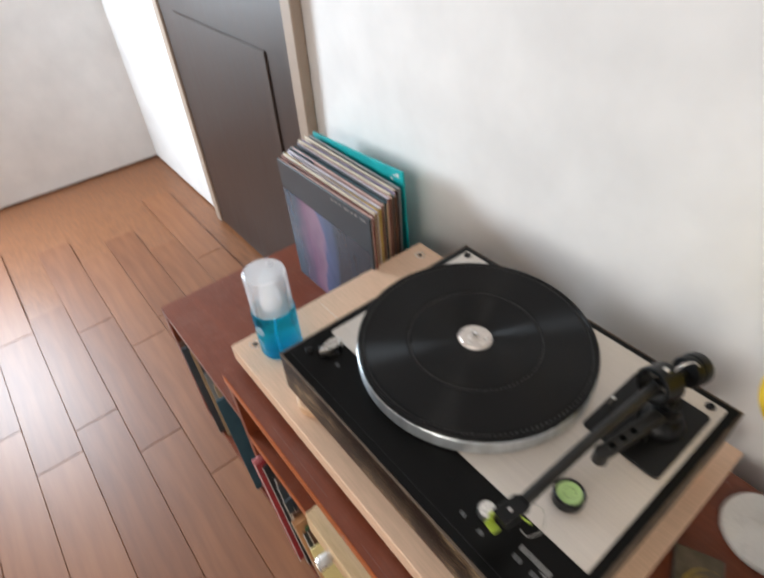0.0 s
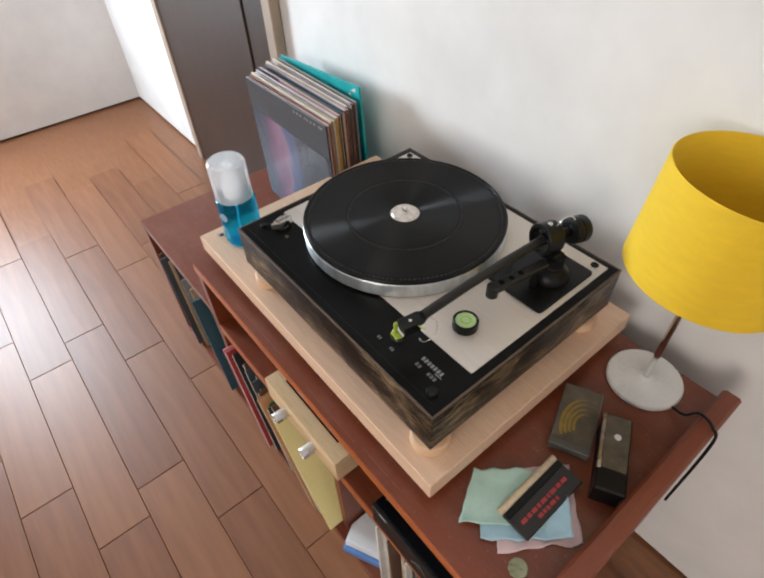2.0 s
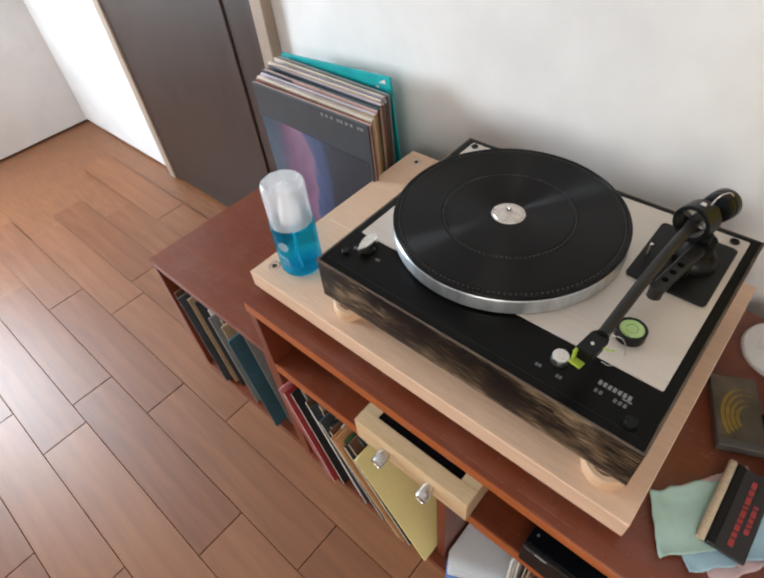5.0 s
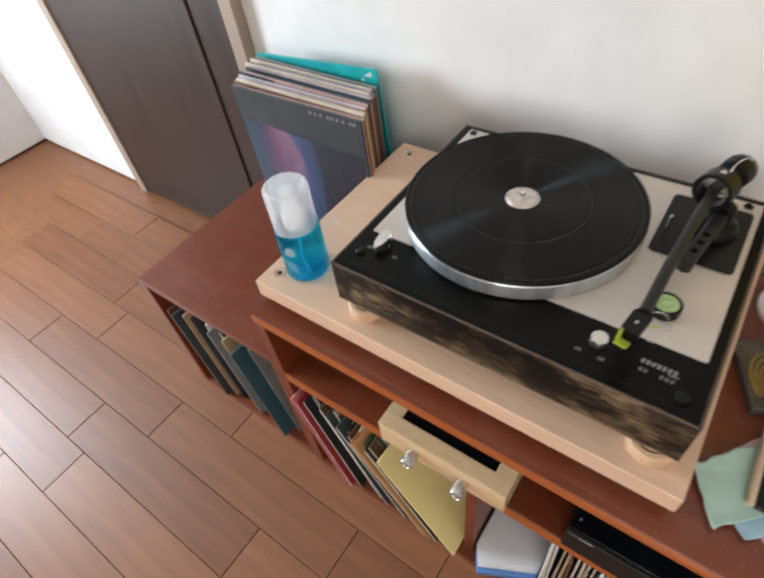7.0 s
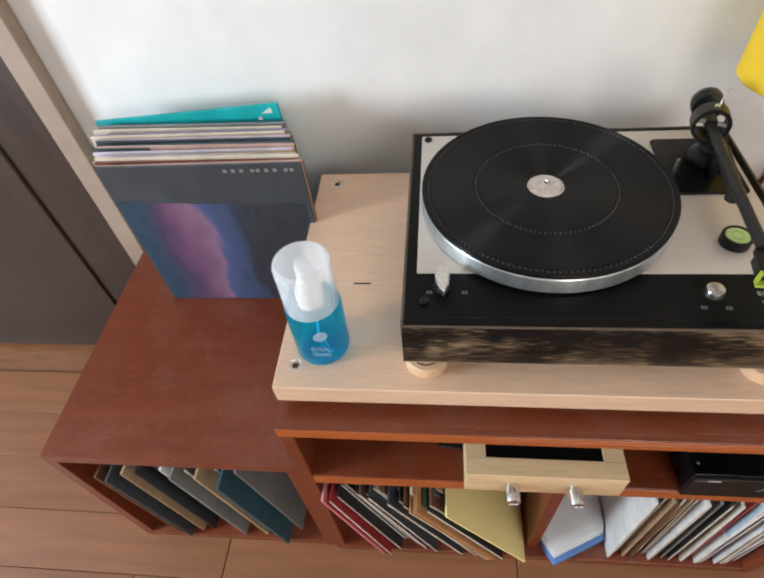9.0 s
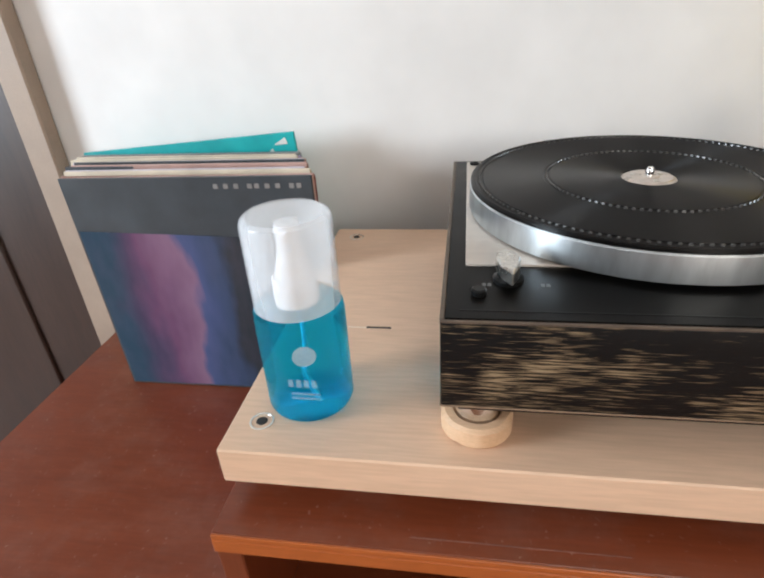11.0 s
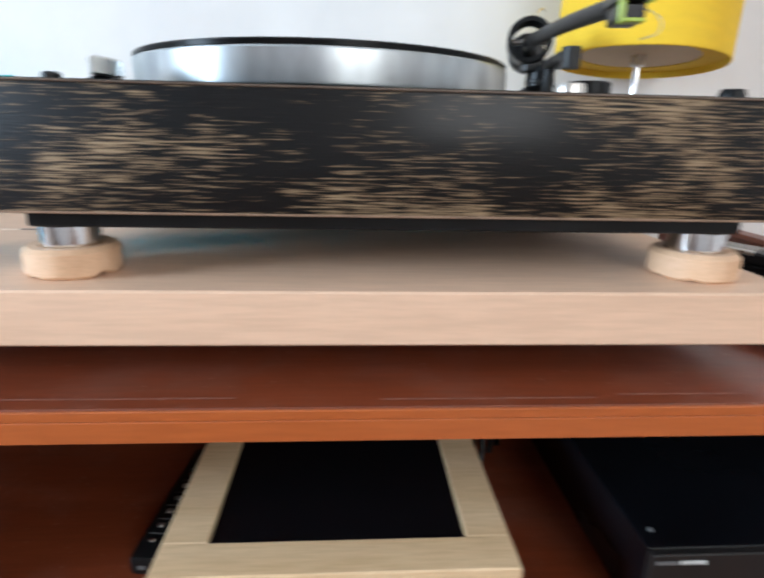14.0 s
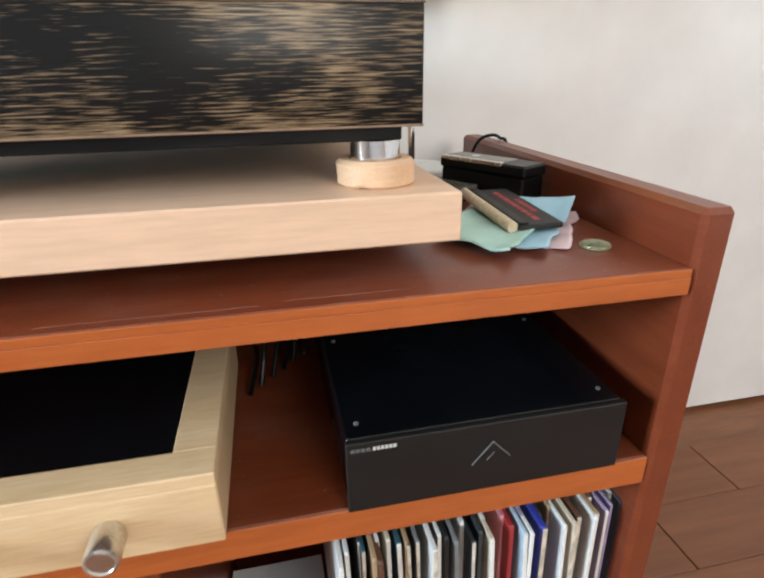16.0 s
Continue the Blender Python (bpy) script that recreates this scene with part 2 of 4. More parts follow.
def tube(points, r, seg=10, bm=None, steps=8):
    """A bent round wire through the points."""
    pts = [Vector(p) for p in points]
    fine = []
    for i in range(len(pts) - 1):
        p0, p1, p2, p3 = pts[max(i - 1, 0)], pts[i], pts[i + 1], pts[min(i + 2, len(pts) - 1)]
        for k in range(steps):
            t = k / steps
            fine.append(0.5 * ((2 * p1) + (p2 - p0) * t + (2 * p0 - 5 * p1 + 4 * p2 - p3) * t * t + (3 * p1 - p0 - 3 * p2 + p3) * t ** 3))
    fine.append(pts[-1])
    own = bmesh.new()
    rows = []
    side = Vector((0.3, 0.5, 0.81)).normalized()
    for i, p in enumerate(fine):
        d = (fine[min(i + 1, len(fine) - 1)] - fine[max(i - 1, 0)]).normalized()
        u = (side - d * side.dot(d)).normalized()
        w = d.cross(u)
        rows.append([own.verts.new(p + r * (math.cos(2 * math.pi * k / seg) * u + math.sin(2 * math.pi * k / seg) * w)) for k in range(seg)])
    for a, b in zip(rows, rows[1:]):
        for k in range(seg):
            own.faces.new((a[k], a[(k + 1) % seg], b[(k + 1) % seg], b[k]))
    own.faces.new(rows[0][::-1])
    own.faces.new(rows[-1])
    return join(bm, own)


def prism(outline, z0, z1, bev=0.0005, bm=None):
    """An upright prism over a plan outline."""
    own = bmesh.new()
    base = [own.verts.new((x, y, z0)) for x, y in outline]
    f = own.faces.new(base)
    up = bmesh.ops.extrude_face_region(own, geom=[f])["geom"]
    bmesh.ops.translate(own, vec=(0, 0, z1 - z0), verts=[v for v in up if isinstance(v, bmesh.types.BMVert)])
    if bev:
        bmesh.ops.bevel(own, geom=own.edges[:], offset=bev, segments=1, affect="EDGES")
    return join(bm, own)


def rounded(x0, x1, y0, y1, r, k=5):
    out = []
    for cx, cy, a in ((x1 - r, y1 - r, 0), (x0 + r, y1 - r, 90), (x0 + r, y0 + r, 180), (x1 - r, y0 + r, 270)):
        for i in range(k + 1):
            t = radians(a + 90 * i / k)
            out.append((cx + r * math.cos(t), cy + r * math.sin(t)))
    return out


# ---- the setting ----
BT = 0.62                      # top of the pale board
CT = BT - 0.0557               # top of the cabinet
SH = BT - 0.216                # top of the middle shelf
BO = BT - 0.593                # top of the cabinet's bottom panel

solo("floor", box(ROOM_L - 0.2, ROOM_R + 0.2, ROOM_F - 0.2, ROOM_B + 0.2, -0.12, -0.012, 0), PARQUET, "reddish-brown parquet floor", kind="structure", smooth=False)
solo("ceiling", box(ROOM_L - 0.2, ROOM_R + 0.2, ROOM_F - 0.2, ROOM_B + 0.2, ROOM_H, ROOM_H + 0.15, 0), CEIL, "plain white ceiling", kind="structure", smooth=False)
solo("wall_north", box(ROOM_L - 0.2, ROOM_R + 0.2, ROOM_B, ROOM_B + 0.2, 0, ROOM_H, 0), WALL, "plain off-white painted wall", kind="structure", smooth=False)
solo("wall_east", box(ROOM_R, ROOM_R + 0.2, ROOM_F, ROOM_B, 0, ROOM_H, 0), WALL, "plain off-white painted wall", kind="structure", smooth=False)


def wall_with_hole(name, lo, hi, a0, a1, z0, z1, fixed0, fixed1, along_x):
    bm = bmesh.new()
    for p, q, r, s in ((lo, a0, 0, ROOM_H), (a1, hi, 0, ROOM_H), (a0, a1, 0, z0), (a0, a1, z1, ROOM_H)):
        if along_x:
            box(p, q, fixed0, fixed1, r, s, 0, bm)
        else:
            box(fixed0, fixed1, p, q, r, s, 0, bm)
    return solo(name, bm, WALL, "off-white painted wall with a window opening", kind="structure", smooth=False)


wall_with_hole("wall_west", ROOM_F, ROOM_B, -1.1, -0.3, 0.6, 1.6, ROOM_L - 0.2, ROOM_L, False)
wall_with_hole("wall_south", ROOM_L - 0.2, ROOM_R + 0.2, 0.65, 1.95, 1.07, 2.37, ROOM_F - 0.2, ROOM_F, True)


# ---- cabinet ----
def cabinet():
    c = thing("hifi_cabinet", 0.225, -0.0465, 0, "low reddish cherry-laminate cabinet with open shelves against the wall", "cabinet")
    ox, oy = 0.225, -0.0465

    def pb(name, x0, x1, y0, y1, z0, z1, m, label="", bev=0.001):
        return part(name, box(x0 - ox, x1 - ox, y0 - oy, y1 - oy, z0, z1, bev), m, c, label)

    top = pb("top_panel", -0.167, 0.616, -0.0445, 0.413, CT - 0.0188, CT, CHERRY, "glossy reddish-brown top panel")
    part("edge_band", box(-0.167 - ox, 0.616 - ox, -0.0465 - oy, -0.0445 - oy, CT - 0.0062, CT - 0.0003, 0.0005), EDGE, top, "orange cherry edge band")
    part("edge_band", box(-0.167 - ox, 0.616 - ox, -0.0469 - oy, -0.0445 - oy, CT - 0.0188, CT - 0.0062, 0.0004), EDGE, top, "orange cherry edge band")
    for x0, x1, y in ((-0.02, 0.13, -0.0335), (0.21, 0.33, -0.036), (0.345, 0.425, -0.0325)):
        part("scuff", box(x0 - ox, x1 - ox, y - oy, y + 0.0009 - oy, CT - 0.0004, CT + 0.0001, 0), SCUFF, top, "faint pale scuff")
    pb("side_panel", -0.167, -0.147, -0.0445, 0.413, 0.0, CT - 0.0188, CHERRY_Z)
    pb("side_panel", 0.616, 0.642, -0.0465, 0.398, 0.0, CT + 0.0405, CHERRY_Y, "side panel that rises above the top as a lip", 0.004)
    pb("divider", 0.219, 0.239, -0.028, 0.40, BO, SH - 0.026, CHERRY_Z)
    sh = pb("middle_shelf", -0.147, 0.616, -0.0425, 0.405, SH - 0.026, SH, CHERRY)
    part("edge_band", box(-0.147 - ox, 0.616 - ox, -0.0445 - oy, -0.0425 - oy, SH - 0.026, SH - 0.0003, 0.0006), EDGE, sh, "orange cherry edge band")
    pb("bottom_panel", -0.147, 0.616, -0.0465, 0.405, BO - 0.022, BO, CHERRY)
    pb("back_panel", -0.147, 0.616, 0.405, 0.411, 0.02, CT - 0.0188, CHERRY, bev=0)
    return c


def low_cabinet():
    x0, x1, top = -0.585, -0.169, BT - 0.198
    c = thing("record_cabinet", (x0 + x1) / 2, -0.04, 0, "low reddish cherry-laminate record cabinet beside the taller one", "cabinet")
    ox, oy = (x0 + x1) / 2, -0.04

    def pb(name, a, b, y0, y1, z0, z1, m, bev=0.001):
        return part(name, box(a - ox, b - ox, y0 - oy, y1 - oy, z0, z1, bev), m, c)

    pb("top_panel", x0, x1, -0.04, 0.413, top - 0.02, top, CHERRY)
    pb("side_panel", x0, x0 + 0.02, -0.04, 0.413, 0, top - 0.02, CHERRY_Z)
    pb("side_panel", x1 - 0.02, x1, -0.04, 0.413, 0, top - 0.02, CHERRY_Z)
    pb("bottom_panel", x0 + 0.02, x1 - 0.02, -0.04, 0.413, 0.005, BO, CHERRY)
    pb("back_panel", x0 + 0.02, x1 - 0.02, 0.405, 0.411, BO, top - 0.02, CHERRY, 0)


cabinet()
low_cabinet()


# ---- board on short feet ----
def board():
    b = thing("plinth_board", 0.149, 0.193, CT, "thick pale birch board lying on the cabinet under the turntable", "board")
    x0, x1, y0, y1 = -0.163 - 0.149, 0.461 - 0.149, -0.017 - 0.193, 0.404 - 0.193
    top, bot = BT - CT, BT - 0.0323 - CT
    part("slab", box(x0, x1, y0, y1, bot, top, 0.0012), PLY, b)
    for sx in (x0 + 0.12, x1 - 0.12):
        for sy in (y0 + 0.13, y1 - 0.10):
            part("foot", disc(0.012, 0, bot, 0.001, 20, Matrix.Translation((sx, sy, 0))), BLACKMATTE, b)
    for sx, sy in ((-0.1315, 0.3754), (-0.1389, 0.0157)):
        bm = lathe([(0.0012, -0.004), (0.0045, -0.004), (0.0082, 0.0004), (0.0096, 0.0004), (0.0098, -0.001)], 24)
        s = part("screw_cup", bm, SATIN, b, "countersunk grey screw cup", at=Matrix.Translation((sx - 0.149, sy - 0.193, top)))
        bm = lathe([(0, 0.0006), (0.0042, 0.0006), (0.0046, -0.0002)], 20)
        box(-0.003, 0.003, -0.0004, 0.0004, 0.0004, 0.0008, 0, bm)
        part("screw_head", bm, BLACKMATTE, s)
    part("slot", box(-0.0793 - 0.149, -0.0549 - 0.149, 0.1512 - 0.193, 0.1538 - 0.193, top - 0.001, top + 0.0004, 0), BLACKMATTE, b, "dark slot cut in the board")
    part("scratch", box(-0.1467 - 0.149, -0.0793 - 0.149, 0.1516 - 0.193, 0.1528 - 0.193, top - 0.001, top + 0.0003, 0), PAPER_EDGE, b, "pale scored line")


board()


# ---- turntable ----
def turntable():
    t = thing("turntable", 0, 0, BT, "vintage turntable with a dark brushed-veneer plinth on wooden pucks", "turntable")
    W, D, ZB, ZT = 0.44, 0.3584, 0.0386, 0.1071
    pl = part("plinth", box(0.0003, W - 0.0003, 0.0003, D - 0.0003, ZB, ZT - 0.001, 0.0018, seg=2), VENEER, t, "dark wire-brushed veneer with pale streaks")
    for z, strip in ((ZB - 0.0002, EDGEWOOD), (ZT - 0.0016, EDGEDARK)):
        bm = box(0, W, 0, 0.003, z, z + 0.0014, 0.0004)
        box(0, W, D - 0.003, D, z, z + 0.0014, 0.0004, bm)
        box(0, 0.003, 0.003, D - 0.003, z, z + 0.0014, 0.0004, bm)
        box(W - 0.003, W, 0.003, D - 0.003, z, z + 0.0014, 0.0004, bm)
        part("edge_strip", bm, strip, pl, "worn wooden edge strip")
    part("base_plate", box(0.012, W - 0.012, 0.008, D - 0.008, ZB - 0.009, ZB, 0.001), BLACKPL, t, "black base plate")
    deck = part("deck", box(0.0035, W - 0.0035, 0.0035, D - 0.0035, ZT - 0.002, ZT + 0.0004, 0.0004), BLACKDECK, t, "satin black deck")
    part("front_groove", box(0.012, W - 0.012, 0.0125, 0.0137, ZT + 0.0003, ZT + 0.0007, 0), BLACKPL, deck)
    part("top_plate", prism(rounded(0.0156, 0.4261, 0.0753, 0.3452, 0.002, 2), ZT + 0.0004, ZT + 0.0022, 0.0003), PLATE, t, "brushed silver metal top plate")
    for x in (0.0246, 0.4103):
        for y in (0.3356,):
            bm = ring(0.0028, 0.0056, 0, 0.0025, 0.0008, 24)
            disc(0.003, 0, 0.001, 0.0002, 16, None, bm)
            part("plate_screw", bm, BLACKPL, t, "black plate screw", at=Matrix.Translation((x, y, ZT + 0.0022)))
    # platter
    cx, cy = 0.1705, 0.196
    P = Matrix.Translation((cx, cy, 0))
    LIFT = Matrix.Translation((0, 0, 0.0037))
    platter = part("platter", lathe([(0, 0.1098), (0.1455, 0.1098), (0.1495, 0.1102), (0.1515, 0.1112), (0.1522, 0.1128), (0.1522, 0.1312), (0.1512, 0.1324), (0.147, 0.1327), (0, 0.1327)], 160), ALU, t, "turned aluminium platter with a bright rim", at=P)
    rings = [(0.0224, 0.1292), (0.0224, 0.1314), (0.0234, 0.1318), (0.0280, 0.1318), (0.0288, 0.1322), (0.0815, 0.1322), (0.0825, 0.1314), (0.0872, 0.1314), (0.0882, 0.1322), (0.1405, 0.1322), (0.1412, 0.1315), (0.1462, 0.1315)]
    rings += [(0.1474, 0.1328), (0.1502, 0.1328), (0.1514, 0.1318), (0.1514, 0.1292)]
    mat_ob = part("rubber_mat", lathe(rings, 160), RUBBER, platter, "black grooved rubber platter mat", at=LIFT)
    for rad, count in ((0.0848, 96), (0.1437, 150)):
        own = bmesh.new()
        for i in range(count):
            a = 2 * math.pi * i / count
            v = [own.verts.new(Matrix.Rotation(a, 3, "Z") @ Vector((rad + dx, dy, z))) for dx, dy, z in (
                (-0.0008, -0.0014, 0.1312), (0.0008, -0.0014, 0.1312), (0.0008, 0.0014, 0.1312), (-0.0008, 0.0014, 0.1312),
                (-0.0004, -0.0009, 0.1331), (0.0004, -0.0009, 0.1331), (0.0004, 0.0009, 0.1331), (-0.0004, 0.0009, 0.1331))]
            for f in ((4, 5, 6, 7), (0, 1, 5, 4), (1, 2, 6, 5), (2, 3, 7, 6), (3, 0, 4, 7)):
                own.faces.new([v[k] for k in f])
        part("dot_ring", own, DOT, platter, "ring of small raised rubber studs", smooth=False, kind="stuff", at=LIFT)
    hub = part("hub", lathe([(0, 0.1292), (0.0222, 0.1292), (0.0220, 0.1310), (0.0198, 0.1316), (0.0190, 0.1326), (0.0085, 0.1326), (0.0075, 0.1334), (0, 0.1334)], 48), HUB, platter, "bright metal centre hub", at=LIFT)
    part("spindle", lathe([(0.0036, 0.1334), (0.0036, 0.138), (0.0024, 0.1405), (0, 0.1412)], 20), CHROME, hub, "chrome spindle")
    for i in range(3):
        a = 2 * math.pi * (i + 0.3) / 3
        part("hub_screw", disc(0.0022, 0.1325, 0.1332, 0.0003, 12, Matrix.Translation((0.0135 * math.cos(a), 0.0135 * math.sin(a), 0))), SATIN, hub)
    # speed selector
    sel = part("speed_selector", lathe([(0, 0), (0.0105, 0), (0.0105, 0.003), (0.008, 0.005), (0, 0.005)], 32), BLACKPL, t, "black selector knob", at=pose(0.0448, 0.0546, ZT, 0, 0, 4))
    part("pointer", prism([(0, -0.019), (0.006, -0.008), (0.0085, 0.006), (0.007, 0.015), (0, 0.0205), (-0.007, 0.015), (-0.0085, 0.006), (-0.006, -0.008)], 0.005, 0.0155, 0.0012), SATIN, sel, "satin metal pointer")
    part("stop_button", disc(0.0052, 0, 0.0055, 0.0012, 24), BLACKPL, t, "small black button", at=Matrix.Translation((0.0245, 0.0335, ZT)))
    for x, y in ((0.027, 0.0455), (0.066, 0.0455), (0.310, 0.0275), (0.334, 0.027)):
        own = bmesh.new()
        for k in range(2):
            box(x + k * 0.0036, x + k * 0.0036 + 0.0026, y, y + 0.0042, ZT + 0.0003, ZT + 0.0006, 0, own)
        part("mark", own, GREYPRINT, deck, smooth=False)
    part("round_knob", lathe([(0, 0), (0.0098, 0), (0.0098, 0.006), (0.0088, 0.0085), (0, 0.009)], 32), SATIN, t, "round satin metal knob", at=Matrix.Translation((0.3278, 0.0485, ZT)))
    # plain marks where the maker's name stands
    own = bmesh.new()
    for k in range(7):
        box(0.3715 + k * 0.0051, 0.3715 + k * 0.0051 + 0.0034, 0.0458, 0.0514, ZT + 0.0003, ZT + 0.0007, 0, own)
    box(0.398, 0.408, 0.0432, 0.0446, ZT + 0.0003, ZT + 0.0007, 0, own)
    part("name_mark", own, MIDPRINT, deck, "row of white bars", smooth=False)
    own = bmesh.new()
    for k in (0, 1, 4, 5, 6):
        box(0.372 + k * 0.0050, 0.372 + k * 0.0050 + 0.0032, 0.0350, 0.0398, ZT + 0.0003, ZT + 0.0006, 0, own)
    part("type_mark", own, GREYPRINT, deck, "row of grey bars", smooth=False)
    part("lift_knob", lathe([(0, 0), (0.0075, 0), (0.0075, 0.003), (0.0062, 0.0058), (0, 0.006)], 28), BLACKPL, t, "small black knob", at=Matrix.Translation((0.4155, 0.0225, ZT)))
    return t


TT = turntable()


def tonearm(t):
    """Arm assembly: mount, bearing yoke, arm wand, head, counterweight and rest."""
    z0 = 0.1093
    base = part("arm_mount", prism(rounded(0.328, 0.4195, 0.205, 0.3205, 0.006), z0, z0 + 0.0035, 0.0008), BLACKPL, t, "black arm mounting plate")
    part("pillar", lathe([(0, 0), (0.025, 0), (0.025, 0.006), (0.0215, 0.013), (0.017, 0.016), (0.0145, 0.018), (0.0135, 0.036), (0, 0.036)], 40), BLACKPL, base, "round black arm pillar", at=Matrix.Translation((0.3845, 0.270, z0 + 0.0035)))
    part("collar", ring(0.011, 0.0148, 0, 0.004, 0.0008, 32), BARGREY, base, at=Matrix.Translation((0.3845, 0.270, z0 + 0.024)))
    px, py, pz = 0.3685, 0.266, 0.1715
    ax = Vector((0.012, 0.046, -0.004)).normalized()     # way from the bearing to the weight
    back = along((px, py, pz), Vector((px, py, pz)) + ax)[0]
    yoke = part("bearing_ring", ring(0.0168, 0.0215, -0.012, 0.012, 0.001, 44, back), BLACKPL, t, "black ring-shaped bearing housing")
    part("bearing_arm", box(0.364, 0.391, 0.259, 0.279, 0.143, 0.155, 0.002), BLACKPL, yoke)
    part("bearing_screw", rod((px, py, pz + 0.018), (px, py, pz + 0.0235), 0.0032, 16), SATIN, yoke)
    part("bearing_block", box(-0.006, 0.006, -0.006, 0.006, -0.01, 0.01, 0.001, None), BLACKPL, yoke, at=back)
    part("bearing_pin", rod((px + 0.016, py - 0.008, pz), (px - 0.016, py + 0.008, pz), 0.0028, 12), SATIN, yoke)
    head = (0.3570, 0.060, 0.1625)
    tip = Vector((px, py, pz)) + ax * 0.03
    part("arm_wand", tube([tuple(tip), (px, py, pz), (0.3655, 0.235, 0.1705), (0.3600, 0.15, 0.1675), head], 0.0060, 16), BARGREY, t, "slim dark arm wand")
    part("weight_stub", rod(Vector((px, py, pz)) + ax * 0.01, Vector((px, py, pz)) + ax * 0.04, 0.006, 20), BLACKPL, t)
    cwm = along(Vector((px, py, pz)) + ax * 0.036, Vector((px, py, pz)) + ax * 0.1)[0]
    cw = part("counterweight", lathe([(0, 0), (0.0125, 0), (0.0170, 0.0015), (0.0182, 0.004), (0.0182, 0.009), (0.0160, 0.0098), (0.0160, 0.0118), (0.0186, 0.0128), (0.0186, 0.022), (0.0172, 0.0245), (0, 0.0245)], 44, cwm), BLACKPL, t, "black two-step counterweight")
    part("scale_ring", ring(0.0158, 0.0174, 0.0098, 0.0118, 0.0002, 40, cwm), BARGREY, cw)
    part("thread_hook", tube([(px + 0.006, py + 0.006, pz + 0.019), (px + 0.009, py + 0.012, pz + 0.029), (px + 0.016, py + 0.018, pz + 0.034), (px + 0.021, py + 0.02, pz + 0.031)], 0.0009, 8), SATIN, yoke, "thin bent wire hook")
    # head with a lime stylus guard
    hs = part("head_shell", prism([(-0.009, -0.030), (0.009, -0.030), (0.0095, -0.004), (0.004, 0.006), (-0.004, 0.006), (-0.0095, -0.004)], -0.0025, 0.0025, 0.0008), BLACKPL, t, "black head shell", at=pose(head[0], head[1], head[2] - 0.001, 0, 0, -9))
    part("cartridge", box(-0.008, 0.008, -0.028, -0.006, -0.013, -0.0026, 0.0015), BLACKPL, hs)
    part("cartridge_screw", disc(0.0018, 0.0024, 0.0034, 0.0003, 12, Matrix.Translation((0.0, -0.017, 0))), SATIN, hs)
    own = box(-0.0085, -0.0055, -0.0345, -0.0296, -0.0125, 0.001, 0.0006)
    box(-0.0085, 0.0045, -0.0385, -0.0296, -0.0150, -0.0127, 0.0006, own)
    part("stylus_guard", own, LIME, hs, "lime-green stylus guard")
    part("finger_lift", tube([(0.009, -0.012, 0), (0.015, -0.011, 0.001), (0.019, -0.010, 0.003)], 0.0009, 8), LIME, hs, "lime-yellow finger lift")
    part("cable_loop", tube([(0.004, 0.004, 0.001), (0.016, 0.008, 0.002), (0.026, 0.0, -0.006), (0.022, -0.012, -0.016), (0.012, -0.012, -0.02)], 0.0004, 6), SATIN, hs, "hair-thin wire loop")
    # rest bar with three holes, their inner shade laid on as black discs
    prof = [(0.3645, 0.1640), (0.3795, 0.1615), (0.3925, 0.248), (0.3775, 0.2505)]
    bar = part("rest_bar", prism(prof, 0.144, 0.1525, 0.0015), BARGREY, t, "dark arm-rest bar with round holes")
    for k in range(3):
        y = 0.177 + k * 0.0155
        part("hole_shade_disc", ring(0.0001, 0.0037, 0.1520, 0.1528, 0.0001, 20, Matrix.Translation((0.3742 + (y - 0.177) * 0.15, y, 0))), HOLESHADE, bar)
    part("rest_tip", rod((0.372, 0.1635, 0.137), (0.372, 0.1635, 0.1535), 0.0078, 24), BARGREY, bar)
    part("rest_post", rod((0.3815, 0.238, z0 + 0.003), (0.3815, 0.238, 0.1445), 0.0055, 20), BLACKPL, bar)
    part("lift_pin", rod((0.338, 0.243, z0 + 0.003), (0.338, 0.243, 0.1365), 0.0022, 12), SATIN, base)


tonearm(TT)
for fx, fy in ((0.026, 0.026), (0.414, 0.026), (0.026, 0.332), (0.414, 0.332)):
    p = solo("wooden_puck", lathe([(0, 0), (0.0245, 0), (0.0262, 0.0018), (0.0262, 0.0145), (0.0235, 0.0172), (0.0178, 0.0172), (0.0172, 0.0135), (0, 0.0135)], 44), PUCKWOOD, "round pale wooden puck under a metal foot", "puck", group="pucks under the turntable", at=Matrix.Translation((fx, fy, BT)))
    for v in p.data.vertices:
        r = math.hypot(v.co.x, v.co.y)
        if r > 0.021:
            a = math.atan2(v.co.y, v.co.x)
            q = noise.noise((3 * math.cos(a) + fx * 40, 3 * math.sin(a) + fy * 40, v.co.z * 60))
            v.co.x, v.co.y = v.co.x * (1 + 0.035 * q), v.co.y * (1 + 0.035 * q)
            if v.co.z < 0.003:
                v.co.z += max(0, q) * 0.004
    part("foot", lathe([(0, 0.0136), (0.0155, 0.0136), (0.0164, 0.0146), (0.0164, 0.0290), (0.0155, 0.0296), (0, 0.0296)], 36), CHROME, TT, "polished metal foot", at=Matrix.Translation((fx, fy, 0)))


